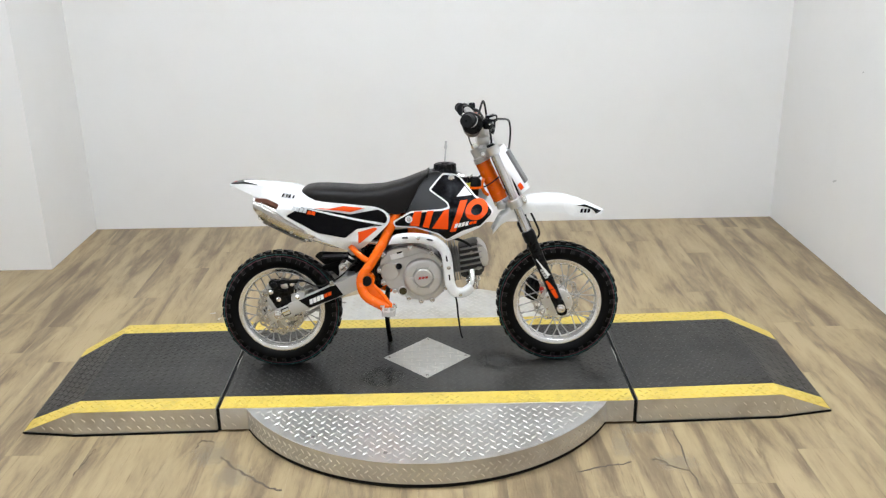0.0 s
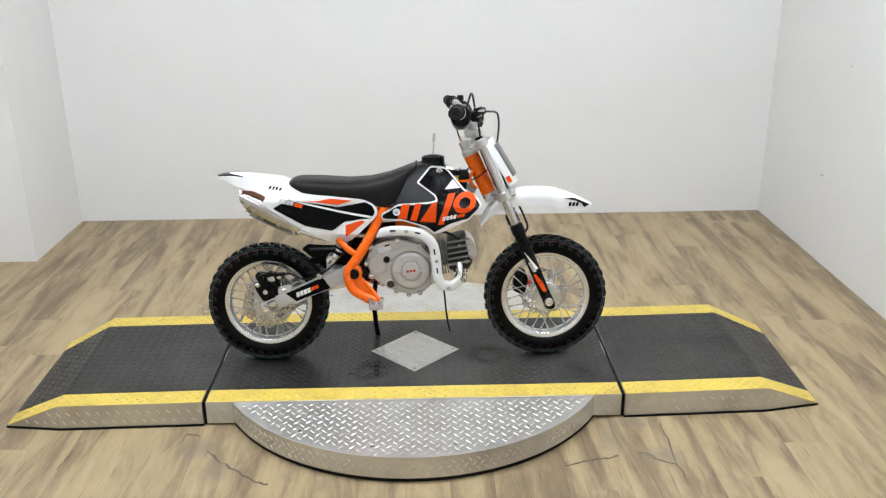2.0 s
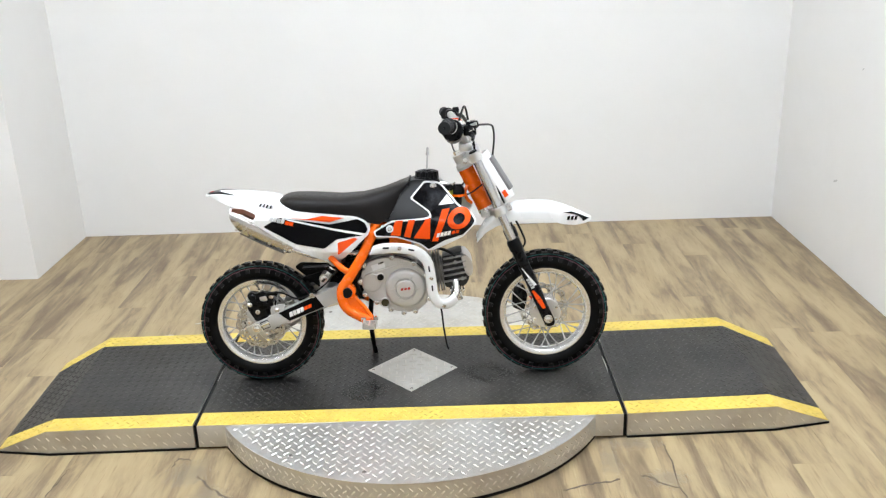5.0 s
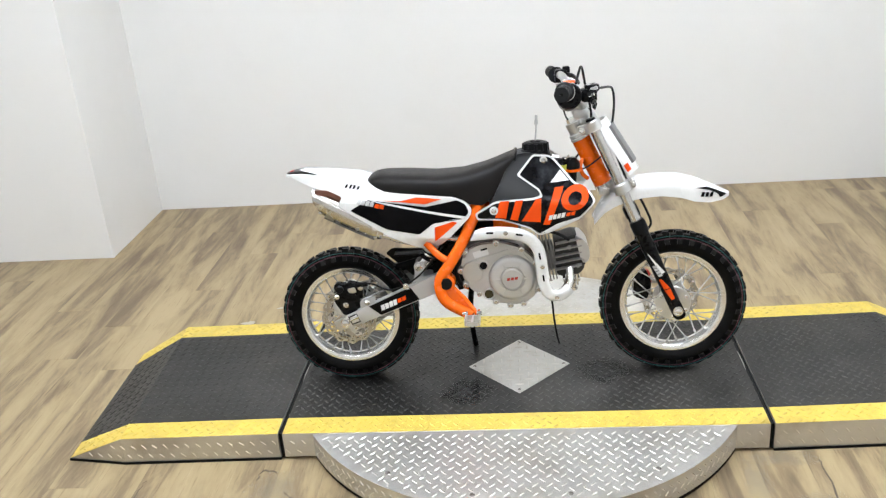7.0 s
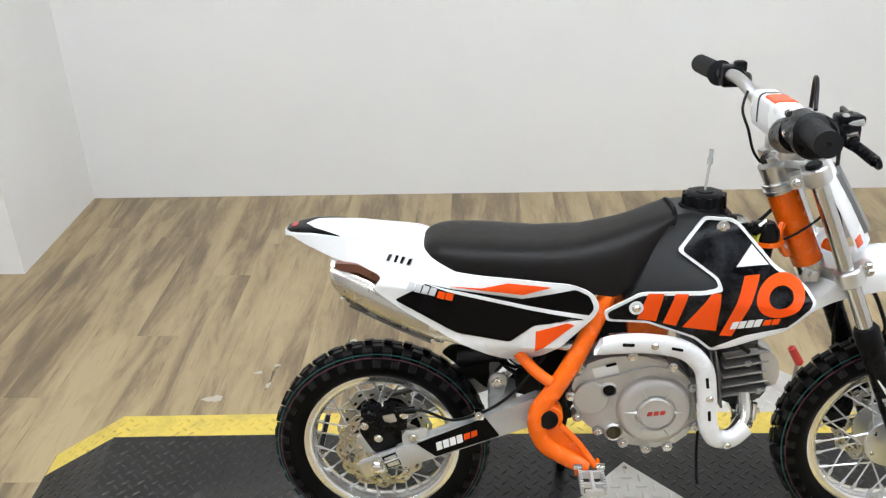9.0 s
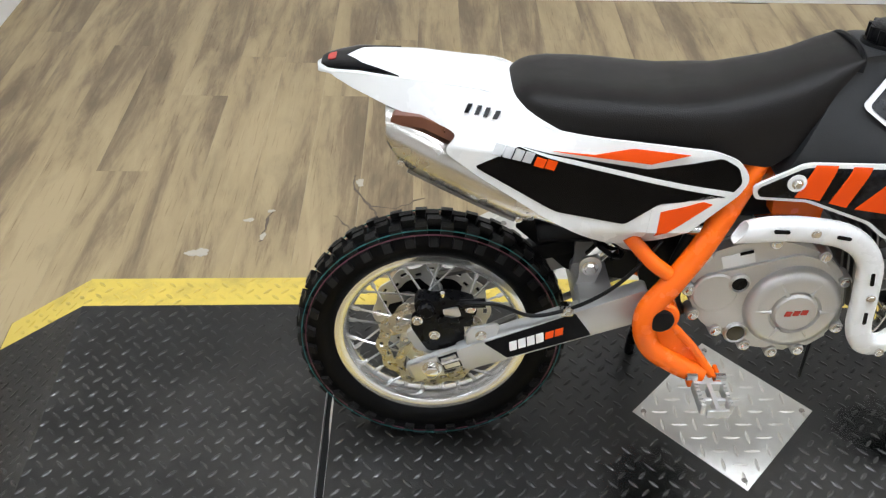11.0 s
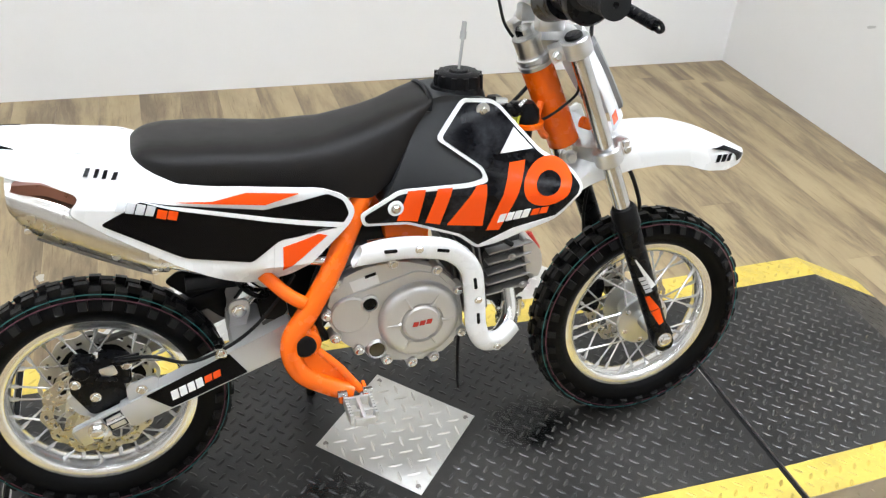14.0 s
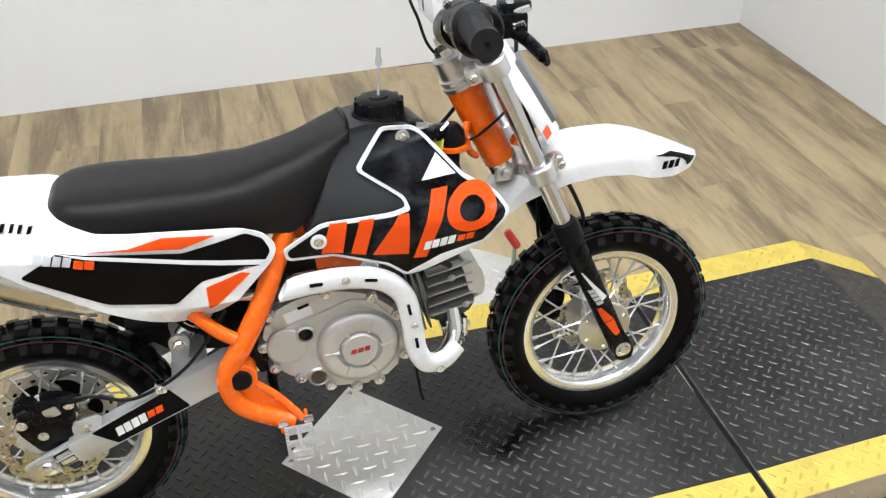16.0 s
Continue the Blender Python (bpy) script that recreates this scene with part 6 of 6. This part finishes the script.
# ---- handlebar and controls ----
bar_line = [(0.1315, -0.318, 0.8440), (0.146, -0.24, 0.838), (0.156, -0.16, 0.834), (0.180, -0.095, 0.800), (0.192, -0.05, 0.778), (0.194, 0, 0.776), (0.192, 0.05, 0.778), (0.180, 0.095, 0.800), (0.156, 0.16, 0.834), (0.146, 0.24, 0.831), (0.1315, 0.318, 0.8330)]
bars = part("handlebar", tube(bar_line, 0.0110, 16), ALLOY, bike, "silver handlebar with black grips")
for s in (-1, 1):
    part("bar_clamp", join(box(0.172, 0.214, min(s * 0.022, s * 0.045), max(s * 0.022, s * 0.045), 0.742, 0.768, 0.005), box(0.174, 0.212, min(s * 0.022, s * 0.045), max(s * 0.022, s * 0.045), 0.770, 0.795, 0.006)), ALLOY, bars, "cast bar clamp")
    part("clamp_bolt", rod((0.179, s * 0.033, 0.79), (0.179, s * 0.033, 0.801), 0.0055, 8), CHROME, bars)
    part("clamp_bolt", rod((0.207, s * 0.033, 0.79), (0.207, s * 0.033, 0.801), 0.0055, 8), CHROME, bars)
    lift = 0.0 if s < 0 else -0.011
    a, b = Vector((0.1300, s * 0.328 + (0.008 if s > 0 else 0.0), 0.8430 + lift)), Vector((0.1420, s * 0.236, 0.8390 + lift * 0.7))
    grip = part("grip", tube([a, a.lerp(b, 0.03), a.lerp(b, 0.10), a.lerp(b, 0.5), a.lerp(b, 0.93), a.lerp(b, 0.94), b], lambda t: 0.0175 if t < 0.02 else 0.0198 if t < 0.12 else 0.0172 if t < 0.85 else 0.0235, 24, 1, smooth=False), GRIPRUBBER, bars, "black rubber grip")
    for k in range(9):
        c = a.lerp(b, 0.15 + k * 0.078)
        ribm = spin([(0.0168, -0.0022), (0.0176, -0.0012), (0.0176, 0.0012), (0.0168, 0.0022)], tuple(c), n=20, closed=True)
        part("grip_rib", ribm, GRIPRUBBER, grip)
    part("end_hole", spin([(0.0, -0.001), (0.0035, -0.001), (0.0035, 0.001), (0.0, 0.001)], (a.x, a.y + s * 0.0004, a.z), n=12), BLACKMETAL, grip)
def pad_ring(y, hx, hz, z=0.0, grow=0.0):
    """A rounded oblong section of the bar pad."""
    blunt = lambda v: math.copysign(abs(v) ** 0.45, v)
    return [(0.166 + (hx + grow) * blunt(math.cos(2 * math.pi * k / 28)), y, 0.813 + z + (hz + grow) * blunt(math.sin(2 * math.pi * k / 28))) for k in range(28)]


pad = part("bar_pad", loft([pad_ring(y, 0.021 * f, 0.027 * f) for y, f in ((-0.090, 0.80), (-0.086, 0.95), (-0.078, 1.0), (0.0, 1.0), (0.038, 1.0), (0.046, 0.95), (0.050, 0.80))]), WHITE, bars, "white foam bar pad with orange patches", sharp=50)
part("pad_patch", loft([pad_ring(y, 0.0172, 0.0070, 0.0216) for y in (-0.062, -0.012)]), ORANGEFILM, pad, "orange patch", sharp=50)
part("pad_band", loft([pad_ring(y, 0.021, 0.027, 0, 0.0007) for y in (0.004, 0.010)]), BLACKGLOSS, pad, sharp=50)
part("pad_base", loft([pad_ring(y, 0.0195, 0.0100, -0.0190, 0.0010) for y in (-0.074, 0.036)]), GREYFILM, pad, "grey lower band of the pad", sharp=50)
thr = part("throttle_housing", spin([(0.0, -0.231), (0.0270, -0.231), (0.0310, -0.226), (0.0315, -0.212), (0.0280, -0.206), (0.0270, -0.165), (0.0225, -0.156), (0.0, -0.156)], (0.1530, 0, 0.8260), n=36), BLACKMETAL, bars, "black throttle housing with a wide flange")
part("throttle_body", tube([(0.150, -0.168, 0.817), (0.151, -0.160, 0.815), (0.155, -0.115, 0.802), (0.156, -0.106, 0.800)], lambda t: 0.027 if 0.1 < t < 0.9 else 0.021, 20, 2), BLACKMETAL, bars, "black moulded throttle body")
part("housing_ring", spin([(0.0, -0.2335), (0.0215, -0.2335), (0.0215, -0.229), (0.0, -0.229)], (0.146, 0, 0.837), n=28), ALLOY, thr, "thin bright ring")
for hz in (0.822, 0.850):
    part("housing_screw", bolt(0.128, -0.180, hz, 0.004, -1, 0.004), CHROME, thr)
part("throttle_cable", tube([(0.174, -0.156, 0.848), (0.184, -0.125, 0.874), (0.190, -0.102, 0.883), (0.196, -0.080, 0.872), (0.206, -0.050, 0.82), (0.222, 0.0, 0.74), (0.205, 0.025, 0.66), (0.165, 0.03, 0.61)], 0.0032, 8), BLACKHOSE, bike, "black throttle cable")
part("kill_cable", tube([(0.150, 0.085, 0.828), (0.140, 0.070, 0.80), (0.148, 0.055, 0.770), (0.158, 0.05, 0.735), (0.176, 0.05, 0.711), (0.190, 0.05, 0.700)], 0.0024, 8), BLACKHOSE, bike, "thin black cable")
part("brake_master", join(box(0.184, 0.222, -0.206, -0.158, 0.806, 0.838, 0.006), box(0.192, 0.228, -0.200, -0.168, 0.834, 0.848, 0.004), tube([(0.170, -0.180, 0.828), (0.192, -0.184, 0.824)], 0.012, 12, 1, smooth=False), tube([(0.214, -0.160, 0.826), (0.226, -0.142, 0.832)], 0.008, 12, 1, smooth=False)), BLACKMETAL, bars, "black brake master cylinder")
part("brake_lever", join(tube([(0.190, -0.185, 0.824), (0.203, -0.203, 0.815), (0.210, -0.222, 0.811), (0.210, -0.255, 0.8095), (0.209, -0.285, 0.8085)], lambda t: 0.0068 + 0.0022 * max(0, 0.5 - t), 12, 4, flat=(0.65, 1.15)),
     tube([(0.209, -0.283, 0.8120), (0.208, -0.296, 0.8135), (0.207, -0.305, 0.8085), (0.208, -0.296, 0.8035), (0.209, -0.283, 0.8050)], 0.0028, 8, 4)), BLACKMETAL, bars, "short black brake lever with a pierced tip")
part("lever_perch", tube([(0.158, -0.152, 0.836), (0.170, -0.146, 0.840)], 0.011, 12, 1, smooth=False), ALLOY, bars, "bright lever perch")
part("perch_screw", box(0.196, 0.206, -0.1985, -0.190, 0.842, 0.851, 0.003), ALLOY, bars)
part("lever_pivot", join(rod((0.196, -0.190, 0.806), (0.196, -0.190, 0.838), 0.0075, 12), rod((0.202, -0.206, 0.822), (0.214, -0.212, 0.826), 0.004, 8)), CHROME, bars, "bright lever pivot")
part("adjuster_screw", rod((0.206, -0.198, 0.836), (0.222, -0.206, 0.842), 0.0042, 8), ALLOY, bars)
part("reservoir_screw", rod((0.216, -0.176, 0.846), (0.216, -0.176, 0.851), 0.004, 8), CHROME, bars)
part("switch_box", join(box(0.136, 0.172, 0.192, 0.228, 0.812, 0.850, 0.006), box(0.158, 0.180, 0.196, 0.218, 0.838, 0.858, 0.005)), BLACKMETAL, bars, "black switch box")
part("rear_brake_lever", tube([(0.168, 0.19, 0.836), (0.188, 0.22, 0.828), (0.200, 0.255, 0.812), (0.207, 0.285, 0.80)], 0.0065, 10, 4), BLACKMETAL, bars, "black lever")

# wiring beside the steering head
coilp = part("ignition_coil", spin([(0.0, 0.634), (0.011, 0.634), (0.0195, 0.623), (0.0212, 0.611), (0.0195, 0.600), (0.0130, 0.596), (0.0112, 0.575), (0.0100, 0.560), (0.0, 0.558)], (0.166, -0.036, 0.006), axis="z", n=24), MATTBLACK, bike, "black rubber-capped unit beside the head tube")
part("orange_band", spin([(0.0195, 0.598), (0.0262, 0.598), (0.0262, 0.6045), (0.0195, 0.6045)], (0.168, -0.036, 0.006), axis="z", n=24, closed=True), ORANGE, coilp, "orange retaining band")
part("caution_tag", box(0.130, 0.152, -0.050, -0.042, 0.596, 0.622, 0.002), YELLOWTAG, coilp, "yellow tag")
part("wiring", tube([(0.105, -0.02, 0.640), (0.122, -0.035, 0.640), (0.135, -0.04, 0.625), (0.128, -0.03, 0.60), (0.15, -0.03, 0.57), (0.175, -0.03, 0.565), (0.17, -0.025, 0.55)], 0.006, 8), BLACKHOSE, bike, "black wiring loom")
part("connector", join(box(0.140, 0.160, -0.052, -0.030, 0.622, 0.642, 0.003), box(0.128, 0.142, -0.055, -0.035, 0.628, 0.640, 0.002)), BLACKMETAL, bike)
part("connector_clip", rod((0.146, -0.055, 0.640), (0.158, -0.050, 0.648), 0.003, 8), CHROME, bike)
part("lead", tube([(0.130, -0.045, 0.634), (0.118, -0.04, 0.618), (0.135, -0.045, 0.598), (0.160, -0.045, 0.590), (0.172, -0.042, 0.575), (0.168, -0.038, 0.560)], 0.0042, 8), BLACKHOSE, bike)
part("lead", tube([(0.150, -0.05, 0.625), (0.146, -0.052, 0.606), (0.152, -0.05, 0.585), (0.142, -0.045, 0.572)], 0.0024, 8), YELLOWTAG, bike, "yellow lead")
part("connector", box(0.108, 0.128, -0.04, -0.02, 0.632, 0.650, 0.003), BLACKMETAL, bike)
part("petcock", rod((0.112, -0.045, 0.648), (0.130, -0.045, 0.645), 0.006, 8), CHROME, bike, "bright fuel tap")
part("head_cable", tube([(0.190, -0.020, 0.603), (0.203, -0.026, 0.608), (0.222, -0.028, 0.620), (0.250, -0.026, 0.641), (0.262, -0.010, 0.650)], 0.0022, 8), BLACKHOSE, bike)

# ---- floor planks ----
PW, PL = 0.125, 1.22


def plank_mesh(w, l):
    bm = box(0.0001, w - 0.0001, 0.0001, l - 0.0001, -0.006, 0.0, 0.0)
    top = max(bm.faces, key=lambda f: f.calc_center_median().z)
    bmesh.ops.bevel(bm, geom=list(top.edges), offset=0.00025, segments=1, affect="EDGES")
    return mesh_of(bm, PLANK, "plank", smooth=False)


cut = {}
rng = random.Random(5)
x = X0
while x < X1 - 0.002:
    w = min(PW, X1 - x)
    y = YF - rng.random() * PL
    while y < YB - 0.002:
        a, b = max(y, YF), min(y + PL, YB)
        if x + w / 2 < XP and b > YP:
            b = YP
        if b - a > 0.01:
            key = (round(w, 3), round(b - a, 2))
            if key not in cut:
                cut[key] = plank_mesh(w, b - a)
            ob = new("plank", cut[key])
            ob.parent, ob.location = floor, (x, a, rng.uniform(-0.0002, 0.0))
        y += PL
        if x + w / 2 < XP and y >= YP:
            break
    x += PW


# ---- floor damage ----
def crack(points, wide, seed):
    """A thin dirty crack across the planks: a strip of wandering width."""
    g = random.Random(seed)
    line = curve_points([(x, y, 0) for x, y in points], 5)
    verts, faces = [], []
    for i, p in enumerate(line):
        d = (line[min(i + 1, len(line) - 1)] - line[max(i - 1, 0)]).normalized()
        n = Vector((-d.y, d.x, 0))
        w = wide * g.uniform(0.35, 1.7) * (1 if 0 < i < len(line) - 1 else 0.1)
        p = p + n * g.uniform(-0.004, 0.004)
        for q in (p + n * w, p - n * w):
            verts += [(q.x, q.y, 0.0009), (q.x, q.y, -0.002)]
        if i:
            k = 4 * i
            faces += [(k - 4, k, k + 2, k - 2), (k - 4, k - 3, k + 1, k), (k - 2, k + 2, k + 3, k - 1)]
    ob = raw("floor_crack", verts, faces, CRACK, floor)
    return tagged(ob, "thin dirty crack in the planks")


for n, (pts, w) in enumerate((([(0.43, -0.585), (0.494, -0.563), (0.543, -0.554), (0.597, -0.541)], 0.0022), ([(0.657, -0.529), (0.681, -0.529), (0.705, -0.562), (0.757, -0.590)], 0.0026), ([(0.755, -0.37), (0.760, -0.393), (0.755, -0.577), (0.763, -0.666)], 0.0016),
                              ([(-0.703, -0.423), (-0.696, -0.375), (-0.653, -0.388)], 0.0020), ([(-0.616, -0.464), (-0.569, -0.521), (-0.517, -0.569), (-0.440, -0.630), (-0.406, -0.646)], 0.0026), ([(-1.023, -0.553), (-1.019, -0.483), (-1.011, -0.410)], 0.0012),
                              ([(-0.661, 0.776), (-0.665, 0.731), (-0.625, 0.66), (-0.600, 0.615)], 0.0022), ([(-0.625, 0.66), (-0.563, 0.650), (-0.50, 0.69)], 0.0016),
                              ([(-0.841, 0.632), (-0.846, 0.58), (-0.852, 0.524)], 0.0024), ([(-0.70, 0.62), (-0.66, 0.57), (-0.655, 0.51)], 0.0014))):
    crack(pts, w, n)
for n, (x, y, r, st) in enumerate(((-0.886, 0.601, 0.012, 0.45), (-0.976, 0.489, 0.020, 0.7), (-0.842, 0.634, 0.008, 0.6), (-0.848, 0.545, 0.006, 1.8), (-0.650, 0.745, 0.010, 1.2))):
    blotch("floor_scrape", x, y, r, PATCH, floor, 0.0011, 20 + n, st, 0.003, "pale scraped spot on the planks")
GROUT = stain_material("pale_filler", (0.40, 0.345, 0.25), 0.45, 0.30, 2.2)
for x, y, rx, ry in ((-0.645, -0.455, 0.085, 0.090), (-0.560, -0.575, 0.080, 0.075), (0.665, -0.360, 0.130, 0.045), (0.585, -0.450, 0.045, 0.095), (0.725, -0.545, 0.080, 0.060)):
    stain("filler_smear", x, y, rx, ry, GROUT, floor, 0.0007, "pale filler smeared over a broken joint")
SCUFF = material("grey_scuff", (0.55, 0.54, 0.52), 0.6, vary=0.15, scale=60)


def wall_scuff(y, z, w, h, seed):
    bm = bmesh.new()
    g = random.Random(seed)
    ring = [(y + w * math.cos(t) * g.uniform(0.7, 1.1), z + h * math.sin(t) * g.uniform(0.7, 1.1) - 0.35 * (w * math.cos(t))) for t in [2 * math.pi * k / 18 for k in range(18)]]
    front, back = [bm.verts.new((X1 - 0.0008, p, q)) for p, q in ring], [bm.verts.new((X1 + 0.002, p, q)) for p, q in ring]
    bm.faces.new(front)
    for i in range(18):
        bm.faces.new((front[i], front[(i + 1) % 18], back[(i + 1) % 18], back[i]))
    part("wall_scuff", bm, SCUFF, bpy.data.objects["wall_east"], "faint grey scuff on the wall", smooth=False)


wall_scuff(1.055, 0.385, 0.020, 0.006, 1)
wall_scuff(0.93, 0.885, 0.008, 0.004, 2)
